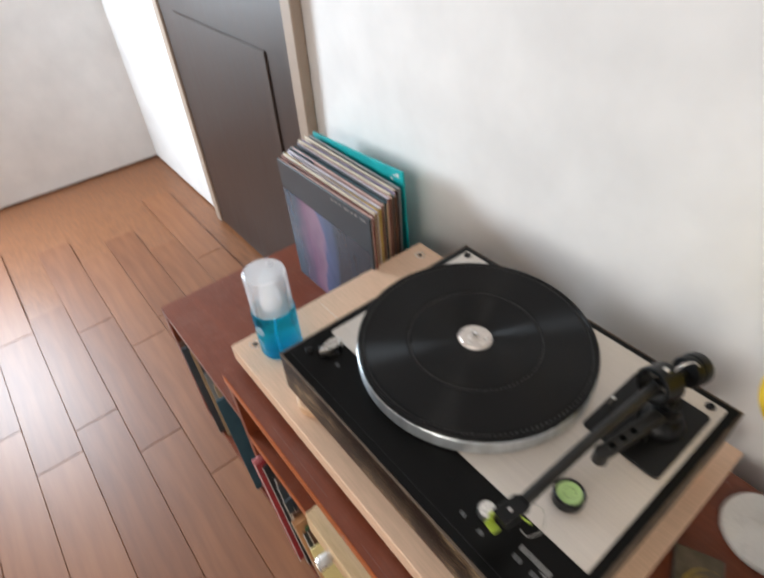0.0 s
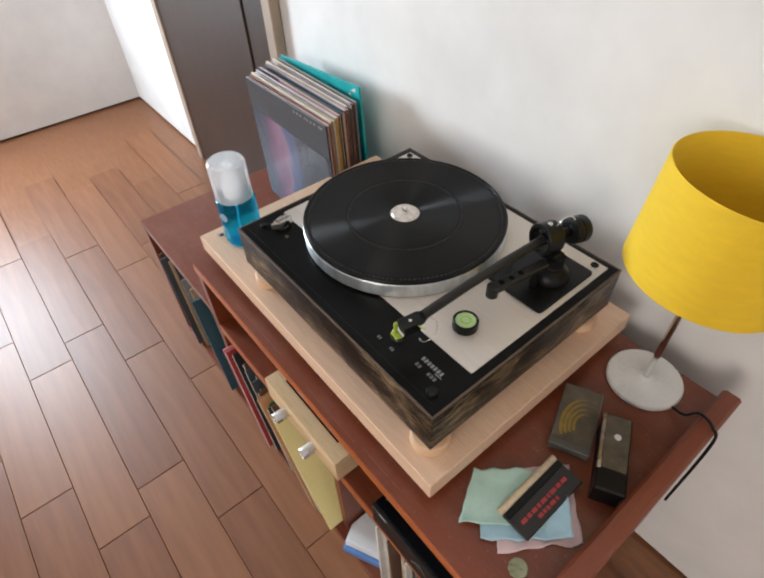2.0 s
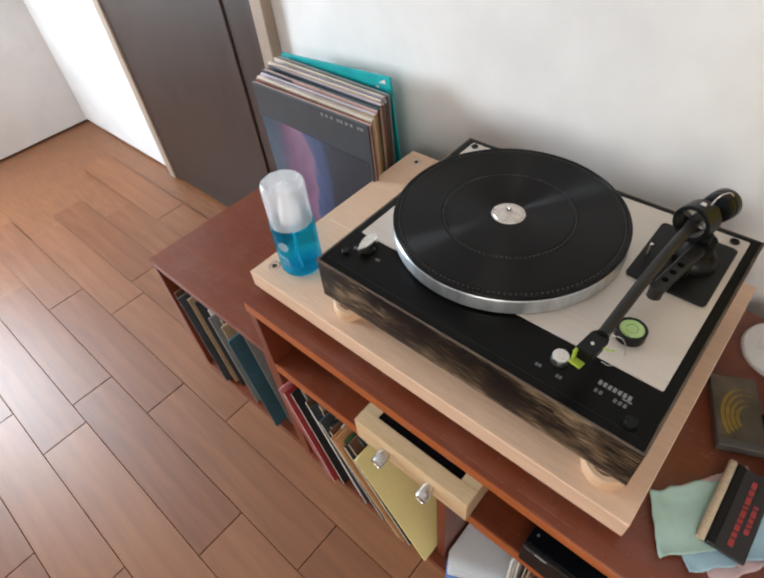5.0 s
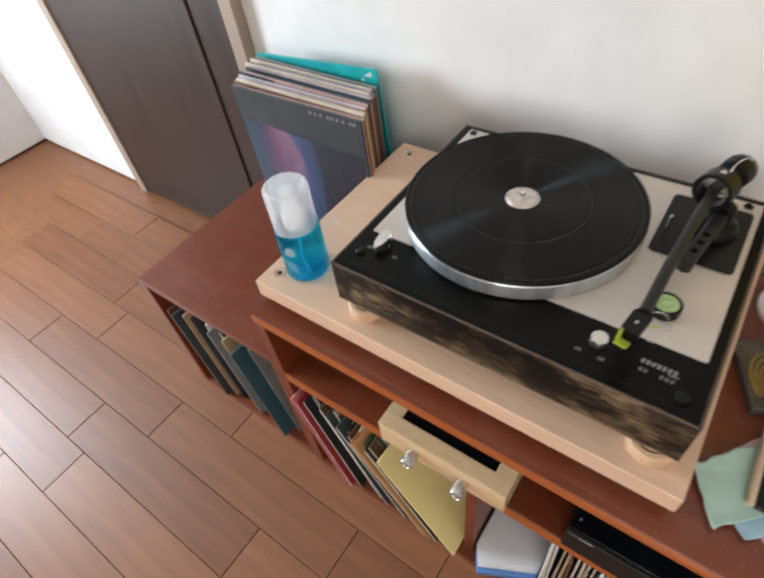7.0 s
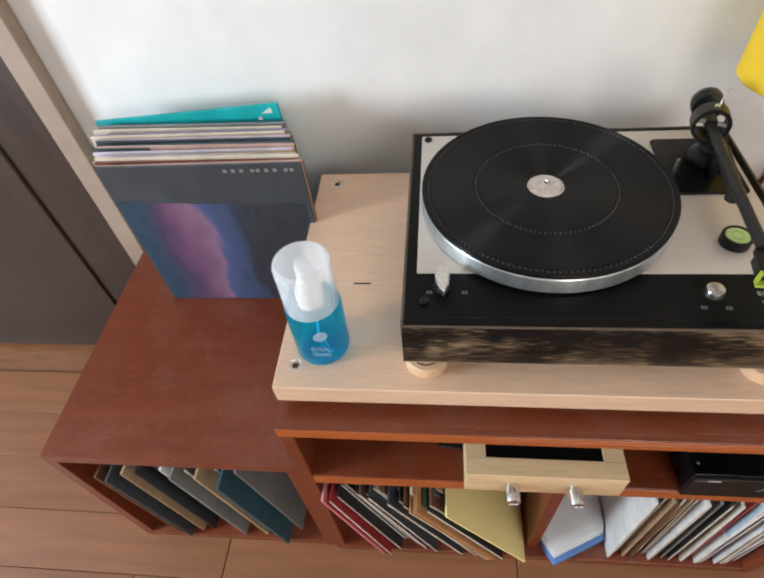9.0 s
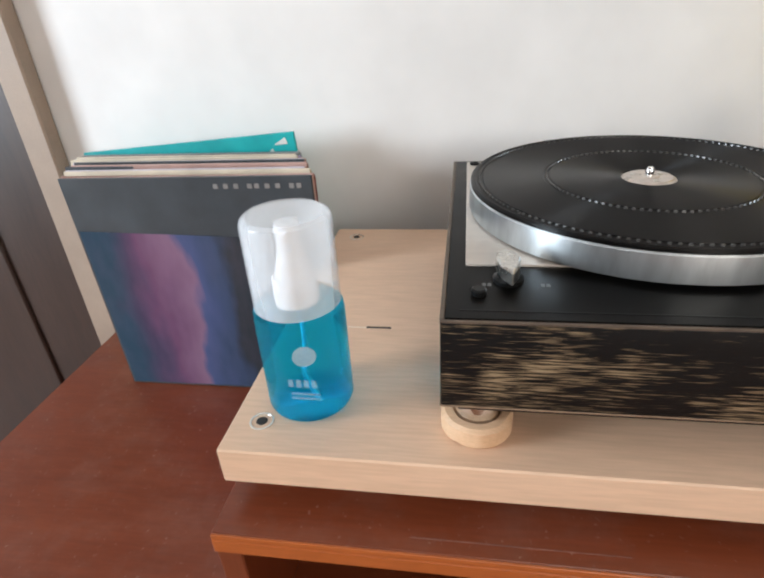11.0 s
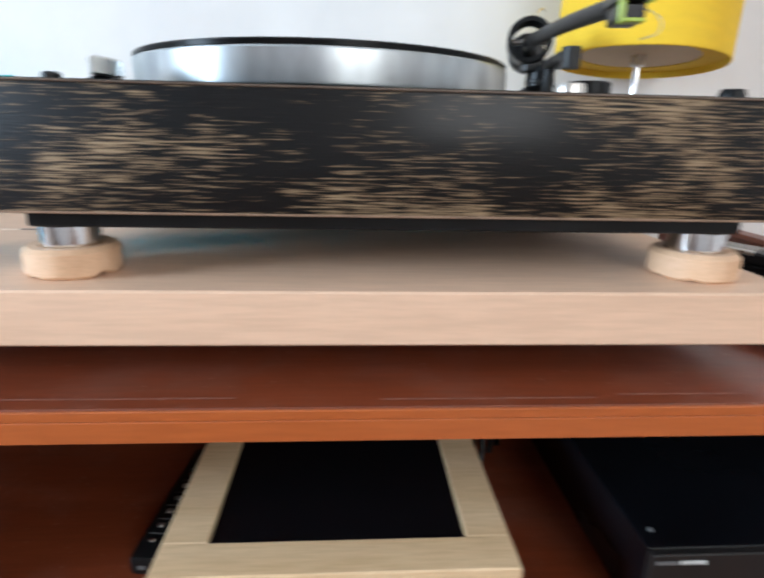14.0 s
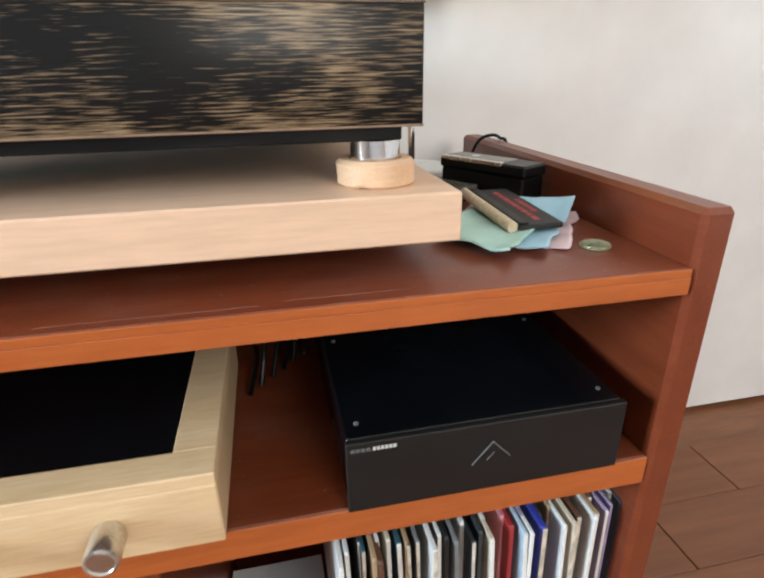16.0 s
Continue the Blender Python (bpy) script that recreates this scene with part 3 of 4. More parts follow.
def spirit_level():
    s = thing("spirit_level", 0.3711, 0.1206, BT + 0.1093, "small round bull's-eye level with green fluid on the plate", "spirit level")
    part("case", ring(0.0130, 0.0162, 0, 0.0140, 0.0012, 40), BLACKPL, s, "black round case")
    part("fluid", disc(0.0129, 0.001, 0.0126, 0.0004, 40), LEVELGREEN, s, "pale green fluid")
    part("circle_mark", ring(0.0058, 0.0062, 0.0127, 0.0129, 0.0001, 32), BARGREY, s)


spirit_level()


# ---- materials of the loose things ----
def sleeve(name, col):
    return mat(name, col, 0.45, var=0.25, scale=18, bump_s=0.12, fine=500)


CARD = mat("worn_card_edge", (0.60, 0.54, 0.45), 0.7, var=0.4, scale=120, stretch=(1, 8, 1))
PALETTE = {
    "tan": (0.42, 0.29, 0.17), "cream": (0.62, 0.54, 0.42), "brown": (0.12, 0.055, 0.03), "ochre": (0.46, 0.30, 0.06),
    "grey": (0.20, 0.21, 0.21), "slate": (0.045, 0.054, 0.062), "teal": (0.005, 0.33, 0.34), "red": (0.35, 0.03, 0.035),
    "white": (0.76, 0.75, 0.72), "black": (0.018, 0.018, 0.02), "green": (0.05, 0.17, 0.06), "pink": (0.62, 0.23, 0.25),
    "blue": (0.035, 0.05, 0.33), "mauve": (0.34, 0.28, 0.44), "orange": (0.52, 0.26, 0.11), "yellow": (0.88, 0.75, 0.33), "petrol": (0.03, 0.09, 0.12),
    "paleblue": (0.45, 0.58, 0.68), "lilac": (0.58, 0.53, 0.60), "rust": (0.17, 0.045, 0.028), "rosy": (0.46, 0.29, 0.25)}
SLEEVE = {k: sleeve("sleeve_" + k, v) for k, v in PALETTE.items()}
SLEEVE["yellow"] = mat("sleeve_yellow", PALETTE["yellow"], 0.55, var=0.05, scale=10, bump_s=0.08)


def cover_print(name):
    """A cover picture whose colours follow each other across its width, with soft brush marks."""
    m, nt, n, l, b = nodes(name)
    sep, k, k2 = n.new("ShaderNodeSeparateXYZ"), n.new("ShaderNodeMath"), n.new("ShaderNodeMath")
    l.new(coords(n, l, (1 / 0.31, 1, 1)), sep.inputs["Vector"])
    k.operation, k2.operation = "ADD", "MULTIPLY_ADD"
    k.inputs[1].default_value = 0.86
    l.new(sep.outputs["X"], k.inputs[0])
    l.new(noise_tex(n, l, coords(n, l, (14, 6, 1)), 1.0, 3, 0.55), k2.inputs[0])
    k2.inputs[1].default_value = 0.34
    l.new(k.outputs[0], k2.inputs[2])
    c = ramp(n, l, k2.outputs[0], [(0.10, (0.02, 0.06, 0.10)), (0.20, (0.06, 0.05, 0.10)), (0.30, (0.15, 0.07, 0.14)), (0.42, (0.24, 0.14, 0.22)), (0.47, (0.07, 0.10, 0.22)), (0.60, (0.045, 0.075, 0.14)), (0.66, (0.036, 0.046, 0.056)), (1.0, (0.04, 0.048, 0.056))])
    f = noise_tex(n, l, coords(n, l, (60, 22, 1)), 1.0, 3)
    l.new(mix(n, l, 0.14, c, ramp(n, l, f, [(0.35, (0.015, 0.018, 0.025)), (0.65, (0.09, 0.07, 0.11))])), b.inputs["Base Color"])
    b.inputs["Roughness"].default_value = 0.2
    return m


PRINT = cover_print("purple_blue_print")
FABRIC_Y = mat("yellow_shade_fabric", (0.80, 0.52, 0.02), 0.8, var=0.06, scale=40, stretch=(1, 1, 4), bump_s=0.3, fine=900)
SHADE_IN = mat("shade_diffuser", (0.55, 0.42, 0.27), 0.7, var=0.08)
WHITEMET = mat("white_enamel", (0.72, 0.72, 0.70), 0.3, var=0.05, bump_s=0.03)
GLASSBLK = mat("black_glass", (0.004, 0.004, 0.005), 0.06, var=0.1, bump_s=0, rvar=0.02)
RECV_TOP = mat("black_lacquered_lid", (0.004, 0.005, 0.007), 0.24, var=0.5, scale=9, bump_s=0.02, spec=0.35, rvar=0.16)
RECV_FRONT = mat("dusty_charcoal_front", (0.011, 0.0095, 0.009), 0.5, var=0.3, scale=14, bump_s=0.06, spec=0.3)


def fluid(name, col, tint, share):
    """A tinted fluid that refracts and lets a part of the light straight through."""
    m = clear(name, col, 0.03, 1.25)
    n, l = m.node_tree.nodes, m.node_tree.links
    t, k = n.new("ShaderNodeBsdfTransparent"), n.new("ShaderNodeMixShader")
    t.inputs["Color"].default_value = (*tint, 1)
    k.inputs["Fac"].default_value = share
    n["Principled BSDF"].inputs["Transmission Weight"].default_value = 0.92
    l.new(n["Principled BSDF"].outputs["BSDF"], k.inputs[1])
    l.new(t.outputs["BSDF"], k.inputs[2])
    l.new(k.outputs["Shader"], n["Material Output"].inputs["Surface"])
    return m


LIQUID = fluid("blue_cleaning_fluid", (0.010, 0.46, 1.0), (0.14, 0.80, 0.95), 0.52)
FROST = mat("frosted_clear_cap", (0.86, 0.89, 0.92), 0.22, var=0.0, bump_s=0, alpha=0.30, fine=8)
PUMPW = mat("white_pump_plastic", (0.82, 0.82, 0.84), 0.35, var=0.04, bump_s=0)
PALELABEL = mat("pale_label", (0.50, 0.70, 0.82), 0.5, var=0.08, alpha=0.5)
FAINT = mat("faint_label_print", (0.40, 0.66, 0.80), 0.5, var=0.08, alpha=0.25)
MINT = mat("mint_microfibre", (0.47, 0.68, 0.60), 0.95, var=0.1, scale=50, bump_s=0.6, fine=1500)
SKY = mat("pale_blue_microfibre", (0.42, 0.64, 0.76), 0.95, var=0.1, scale=50, bump_s=0.6, fine=1500)
ROSE = mat("pale_pink_microfibre", (0.76, 0.57, 0.58), 0.95, var=0.1, scale=50, bump_s=0.6, fine=1500)
REDPRINT = mat("red_print", (0.36, 0.03, 0.03), 0.5, var=0.1)
PAD = mat("cream_velvet_pad", (0.62, 0.50, 0.34), 0.9, var=0.25, scale=300, bump_s=0.5)
CLEARPL = mat("smoky_case_plastic", (0.10, 0.095, 0.085), 0.12, var=0.15, bump_s=0, rvar=0.05)
INLAY = mat("grey_olive_inlay", (0.105, 0.088, 0.062), 0.22, var=0.5, scale=45, rvar=0.05)
GOLD = mat("gold_swirl_print", (0.26, 0.17, 0.025), 0.35, var=0.3, scale=80)
COIN = mat("greenish_token", (0.27, 0.28, 0.17), 0.3, 0.3, var=0.25, scale=150, bump_s=0.4)
DARKWOOD = wood("dark_stained_wood", (0.022, 0.013, 0.010), (0.05, 0.028, 0.02), "z", 0.45)
BEIGETRIM = mat("beige_back_strip", (0.33, 0.25, 0.19), 0.6, var=0.1)
BLUEFOLD = mat("blue_folder", (0.10, 0.22, 0.50), 0.5, var=0.1, bump_s=0.1)
PAPER = mat("white_paper", (0.72, 0.73, 0.75), 0.6, var=0.05, bump_s=0.08)


# ---- records ----
def record(x, y, z, tilt, colour, thick=0.0045, size=0.314, yaw=0, label="", group="", spine="card", lean=0):
    """A sleeve with its foot at (x, y, z): front edge towards the room, tilt leans its top to the left."""
    lb = label or colour + " cardboard record sleeve standing among others"
    r = new("record_sleeve")
    r.matrix_world = pose(x, y, z, lean, -tilt, yaw)
    tagged(r, lb, "record", group)
    part("cover", box(-thick / 2, thick / 2, 0.0006, size, 0, size, 0.0006), SLEEVE[colour], r)
    part("open_edge", box(-thick * 0.46, thick * 0.46, -0.0005, 0.0008, 0.001, size - 0.001, 0.0003), CARD if spine == "card" else SLEEVE[spine], r)
    return r


rng = random.Random(7)
# leaning row in the middle bay
darks = ["black", "slate", "grey", "brown", "slate", "black", "rust", "rosy", "petrol", "tan", "black"]
row = [("pink", "pink"), ("red", "red"), ("red", "white")]
row += [(rng.choice(darks), rng.choice(("white", "white", "lilac", "card", "cream", "grey"))) for i in range(23)]
row += [("brown", "cream"), ("brown", "white"), ("cream", "cream"), ("orange", "cream"), ("orange", "orange"), ("orange", "orange"), ("green", "green")]
row += [(rng.choice(darks), rng.choice(("white", "card", "grey"))) for i in range(5)]
row += [("tan", "card"), ("yellow", "yellow")]
N = len(row)
for i, (c, sp) in enumerate(row):
    k = i / (N - 1)
    fx = -0.066 + 0.277 * k
    out = -0.056 + rng.uniform(0.0, 0.05)
    if c in ("orange", "green", "yellow", "pink", "red"):
        out = -0.046 if c == "green" else -0.058
    record(fx, out, BO + 0.002, 14 + 18 * k + rng.uniform(-0.9, 0.9), c, rng.choice((0.0022, 0.003, 0.004)), rng.choice((0.314, 0.314, 0.309, 0.302)), rng.uniform(-0.7, 0.7), group="records in the middle bay",
           spine=sp, label="plain pale yellow record sleeve leaning in the cabinet" if c == "yellow" else c + " record sleeve leaning in the cabinet bay")

# upright row in the bay below the black amplifier
row = ["white", "paleblue", "white", "petrol", "slate", "tan", "white", "brown", "cream", "tan", "petrol", "brown", "grey", "white", "black", "white", "black", "grey", "white", "black", "slate", "white", "grey", "cream", "pink", "red", "mauve",
       "white", "paleblue", "blue", "blue", "slate", "tan", "white", "brown", "cream", "white", "tan", "brown", "mauve", "mauve", "white", "slate"]
x = 0.372
for i, c in enumerate(row):
    th = rng.uniform(0.0026, 0.0045)
    record(x, rng.uniform(-0.042, -0.016), BO + 0.001, rng.uniform(-0.8, 2.2) + 1.0, c, th, group="records in the side bay", label=c + " record sleeve upright in the cabinet bay", spine=rng.choice(("card", "white", c, c)))
    x += th + 0.0022

# row in the low cabinet
for i, c in enumerate(["brown", "slate", "tan", "black", "petrol", "white", "grey", "slate", "tan", "slate", "petrol", "grey"]):
    record(-0.50 + 0.0235 * i, rng.uniform(-0.05, -0.01), BO + 0.002, 6 + 0.35 * i, c, 0.005, group="records in the low cabinet", label=c + " record sleeve leaning in the low cabinet", spine=rng.choice(("card", c, c)))


# stack standing on the low cabinet, covers facing the room
def stack():
    top = BT - 0.198
    cols = ["slate", "rosy", "rust", "cream", "rosy", "lilac", "ochre", "lilac", "rosy", "slate", "petrol", "slate", "lilac", "rosy", "cream", "grey", "mauve", "cream", "rosy", "grey"]
    spines = ["slate", "rust", "rust", "tan", "brown", "cream", "ochre", "ochre", "brown", "cream", "tan", "rosy", "rust", "brown", "tan", "brown", "rosy", "brown", "brown", "grey"]
    y, n = 0.284, len(cols)
    for i, c in enumerate(cols):
        k = i / (n - 1)
        th = rng.uniform(0.003, 0.0055)
        right = -0.150 - 0.052 * k + rng.uniform(-0.006, 0.004)
        r = new("record_sleeve")
        r.matrix_world = pose(right, y, top + 0.0005, 1.2, 0, rng.uniform(-0.8, 0.8))
        if i == 0:
            tagged(r, "dark record sleeve with a purple and blue printed cover", "record", "records standing on the low cabinet")
            cov = part("cover", box(-0.315, 0, 0, th, 0, 0.314, 0.0008), SLEEVE["slate"], r)
            part("print", prism([(-0.311, 0.004), (-0.008, 0.004), (-0.008, 0.236), (-0.311, 0.246)], 0, 0.0006, 0), PRINT, cov, "purple and blue print", at=pose(0, 0, 0, 90, 0, 0), smooth=False)
            own = bmesh.new()
            for q in range(9):
                box(-0.118 + q * 0.0125 + (0.004 if q in (3, 7) else 0), -0.1125 + q * 0.0125 + (0.004 if q in (3, 7) else 0), -0.0006, 0.001, 0.300, 0.3055, 0, own)
            part("title_mark", own, MIDPRINT, cov, "row of small silver bars", smooth=False)
        else:
            tagged(r, c + " record sleeve in a standing stack", "record", "records standing on the low cabinet")
            h = 0.314 + rng.uniform(-0.004, 0.003)
            part("cover", box(-0.315, 0, 0, th, 0, h, 0.0007), SLEEVE[c], r)
            part("spine", box(-0.0006, 0.0007, 0.0004, th - 0.0004, 0.002, h - 0.002, 0.0002), SLEEVE[spines[i]], r)
        y += th + 0.0013
    r = new("record_sleeve")
    r.matrix_world = pose(-0.5028, 0.4045, top + 0.0005, 0.4, -4, 0)
    tagged(r, "bright teal record sleeve tilted at the back of the stack", "record", "records standing on the low cabinet")
    cov = part("cover", box(0, 0.315, 0, 0.005, 0, 0.314, 0.0008), SLEEVE["teal"], r)
    own = prism([(0.285, 0.2995), (0.302, 0.3085), (0.304, 0.2995)], 0, 0.0007, 0)
    prism([(0.275, 0.2895), (0.282, 0.2955), (0.285, 0.2885)], 0, 0.0007, 0, own)
    part("white_mark", own, WHITEPRINT, cov, at=pose(0, 0, 0, 90, 0, 0), smooth=False)


stack()


# ---- bottle ----
def bottle():
    b = thing("spray_bottle", -0.1065, 0.0480, BT, "small pump bottle of blue cleaning fluid with a frosted cap", "bottle")
    part("body", lathe([(0, 0.0012), (0.028, 0.0004), (0.0325, 0.0022), (0.0342, 0.006), (0.0342, 0.082), (0.0335, 0.0875), (0.030, 0.0905), (0.016, 0.092), (0, 0.092)], 56), LIQUID, b, "clear body full of blue fluid")
    part("dip_tube", tube([(0, 0, 0.0915), (0.001, -0.002, 0.06), (-0.001, -0.004, 0.03), (0.008, -0.006, 0.008)], 0.0016, 8), PUMPW, b)
    part("collar", lathe([(0.0135, 0.0922), (0.0165, 0.0922), (0.0165, 0.112), (0.0155, 0.1132), (0, 0.1132)], 36), PUMPW, b, "white pump collar")
    pump = part("pump", lathe([(0.0125, 0.1133), (0.0128, 0.120), (0.0092, 0.132), (0.0085, 0.144), (0.0095, 0.149), (0.0085, 0.1535), (0, 0.1545)], 32), PUMPW, b, "white pump head")
    part("nozzle", rod((0, 0, 0.146), (0.005, -0.013, 0.1465), 0.0038, 14), PUMPW, pump)
    cap = part("cap", lathe([(0.0322, 0.0915), (0.0322, 0.154), (0.031, 0.158), (0.028, 0.1603), (0, 0.1608), (0, 0.1596), (0.0278, 0.1591), (0.0302, 0.157), (0.0311, 0.153), (0.0311, 0.0915), (0.0322, 0.0915)], 56), FROST, b, "frosted clear plastic cap")
    cap.visible_shadow = False
    part("label_disc", lathe([(0, 0.0004), (0.0085, 0.0004), (0.0085, 0), (0, 0)], 32, pose(0.0105, -0.0331, 0.0645, 90, 0, 18)), PALELABEL, b, "round pale label")
    own = bmesh.new()
    for k in range(4):
        box(-0.004 + k * 0.0058, 0.0 + k * 0.0058, -0.0352, -0.0344, 0.038, 0.0445, 0, own)
    for k in range(2):
        box(-0.003, 0.019, -0.0352, -0.0344, 0.031 - k * 0.004, 0.0325 - k * 0.004, 0, own)
    part("label_mark", own, FAINT, b, "faint pale bars", smooth=False)


bottle()


# ---- amplifier of pale wood ----
def amplifier():
    a = thing("amplifier", 0.186, -0.055, SH, "flat amplifier in a pale wooden case with black glass top", "amplifier")
    w, d, h = 0.107, 0.23, 0.0605
    own = box(-w, w, 0, d, 0.004, h - 0.009, 0.001)
    part("case", own, PINE, a)
    fr = box(-w, w, 0, 0.026, h - 0.009, h, 0.0008)
    part("frame_front", fr, PINE, a)
    part("frame_back", box(-w, w, d - 0.026, d, h - 0.009, h, 0.0008), PINE, a)
    part("frame_side", box(-w, -w + 0.028, 0.026, d - 0.026, h - 0.009, h - 0.0003, 0.0008), PINE, a)
    part("frame_side", box(w - 0.028, w, 0.026, d - 0.026, h - 0.009, h - 0.0003, 0.0008), PINE, a)
    part("glass_top", box(-w + 0.028, w - 0.028, 0.026, d - 0.026, h - 0.009, h - 0.002, 0.0004), GLASSBLK, a, "glossy black glass top")
    for x in (-0.043, 0.042):
        kn = part("knob", lathe([(0, 0), (0.0085, 0), (0.0085, 0.003), (0.0102, 0.004), (0.0102, 0.0225), (0.0095, 0.0245), (0.0082, 0.0250), (0.0076, 0.0238), (0, 0.0238)], 40, pose(x, 0, 0.029, 90, 0, 0)), SATIN, a, "polished metal knob")
    for x in (-0.09, 0.09):
        for y in (0.02, d - 0.02):
            part("foot", disc(0.008, 0, 0.0045, 0.0005, 16, Matrix.Translation((x, y, 0))), BLACKMATTE, a)


amplifier()


def receiver():
    r = thing("hifi_component", 0.48, -0.048, SH, "black hi-fi box with a dusty charcoal front on the shelf", "hi-fi")
    w, d, h = 0.1045, 0.30, 0.0595
    part("front", box(-w, w, 0, 0.006, 0.001, h, 0.0008), RECV_FRONT, r, "dusty charcoal front panel")
    lid = part("lid", box(-w + 0.001, w - 0.001, 0.0062, d, 0.003, h - 0.0004, 0.001), RECV_TOP, r, "glossy black lid")
    own = bmesh.new()
    for k in range(4):
        box(-0.1015 + k * 0.0035, -0.0988 + k * 0.0035, -0.0006, 0.001, h - 0.0066, h - 0.0042, 0, own)
    part("maker_mark", own, GREYPRINT, r, smooth=False)
    own = bmesh.new()
    for k in range(6):
        box(-0.0865 + k * 0.0028, -0.0844 + k * 0.0028, -0.0006, 0.001, h - 0.0066, h - 0.0040, 0, own)
    part("type_mark", own, WHITEPRINT, r, "row of white bars", smooth=False)
    own = rod((-0.015, -0.0004, 0.026), (0.0, -0.0004, 0.044), 0.0005, 6)
    rod((0.0, -0.0004, 0.044), (0.014, -0.0004, 0.029), 0.0005, 6, own)
    rod((-0.004, -0.0004, 0.0285), (0.0015, -0.0004, 0.0345), 0.0004, 6, own)
    part("triangle_mark", own, GREYPRINT, r, "thin grey triangle")
    for x, y in ((-0.094, 0.022), (-0.094, 0.145), (0.094, 0.022), (0.094, 0.145)):
        part("lid_screw", disc(0.0019, h - 0.0006, h + 0.0004, 0.0002, 14, Matrix.Translation((x, y, 0))), GREYPRINT, lid)


receiver()


def remote():
    r = thing("remote_control", 0.059, 0.006, SH, "slim black remote control with small buttons on the shelf", "remote control", rz=-5)
    part("body", box(-0.019, 0.019, 0, 0.13, 0, 0.016, 0.003, seg=2), BLACKPL, r)
    for i in range(6):
        for j in (-0.009, 0.009):
            b = part("button", disc(0.0022, 0.0155, 0.0172, 0.0004, 14, Matrix.Translation((j, 0.016 + i * 0.015, 0))), SATIN, r)
        part("button_mark", box(-0.014, -0.004, 0.0225 + i * 0.015, 0.0233 + i * 0.015, 0.0158, 0.0163, 0), GREYPRINT, r, smooth=False)
        part("button_mark", box(0.005, 0.014, 0.0225 + i * 0.015, 0.0233 + i * 0.015, 0.0158, 0.0163, 0), GREYPRINT, r, smooth=False)
    own = bmesh.new()
    for i in range(3):
        box(-0.013 + i * 0.011, -0.008 + i * 0.011, -0.0004, 0.001, 0.006, 0.009, 0, own)
    part("mark", own, GREYPRINT, r, smooth=False)


remote()
def dark_bay_block():
    # Black block added to keep the back of the bay dark; plugs on top.
    p = thing("dark_bay_block", 0.333, 0.345, SH, "black block with plugs added to darken the back of the shelf", "power strip")
    part("body", box(-0.034, 0.034, -0.05, 0.05, 0, 0.045, 0.003, seg=2), BLACKMATTE, p)
    for x, y in ((-0.016, -0.022), (0.014, -0.018), (-0.012, 0.02)):
        plug = part("plug", lathe([(0, 0), (0.011, 0), (0.012, 0.002), (0.011, 0.026), (0.006, 0.034), (0, 0.034)], 20), BLACKPL, p, "black plug", at=Matrix.Translation((x, y, 0.0452)))
        part("pin_mark", box(-0.003, 0.003, -0.0124, -0.0108, 0.010, 0.013, 0), WHITEPRINT, plug, smooth=False)


dark_bay_block()
for k in range(6):
    a, h = 0.302 + 0.011 * k, 0.022 + 0.017 * ((k * 2) % 3)
    pts = [(a + 0.004, 0.115 + 0.013 * k, SH + 0.003), (a + 0.012, 0.165 + 0.006 * k, SH + h), (a - 0.004, 0.215, SH + h * 0.6 + 0.006), (a + 0.006, 0.265, SH + h + 0.022), (a, 0.291, SH + 0.03 + 0.008 * (k % 3))]
    solo("cable", tube(pts, 0.0026, 8), BLACKPL, "loose black cable behind the hi-fi boxes", "cable", group="cables behind the hi-fi boxes")


# folders lying in the side bay
TURN = [(0.266, -0.062), (0.366, -0.012), (0.366, 0.20), (0.246, 0.20), (0.246, -0.030)]
solo("blue_folder", prism(TURN, 0, 0.022, 0.0015), BLUEFOLD, "flat blue cardboard folder lying askew in the cabinet bay", "folder", at=Matrix.Translation((0, 0, BO)))
p = thing("paper_pile", 0, 0, BO + 0.0222, "loose pile of white papers on the blue folder", "papers")
for i in range(4):
    dx, dy = (0.0, 0.001, -0.0015, 0.0005)[i], (0.009, 0.013, 0.0105, 0.016)[i]
    part("sheet", prism([(max(0.243, x + dx - 0.002), y + dy) for x, y in TURN], 0.0042 * i, 0.0042 * i + 0.0038, 0.0003), PAPER, p)


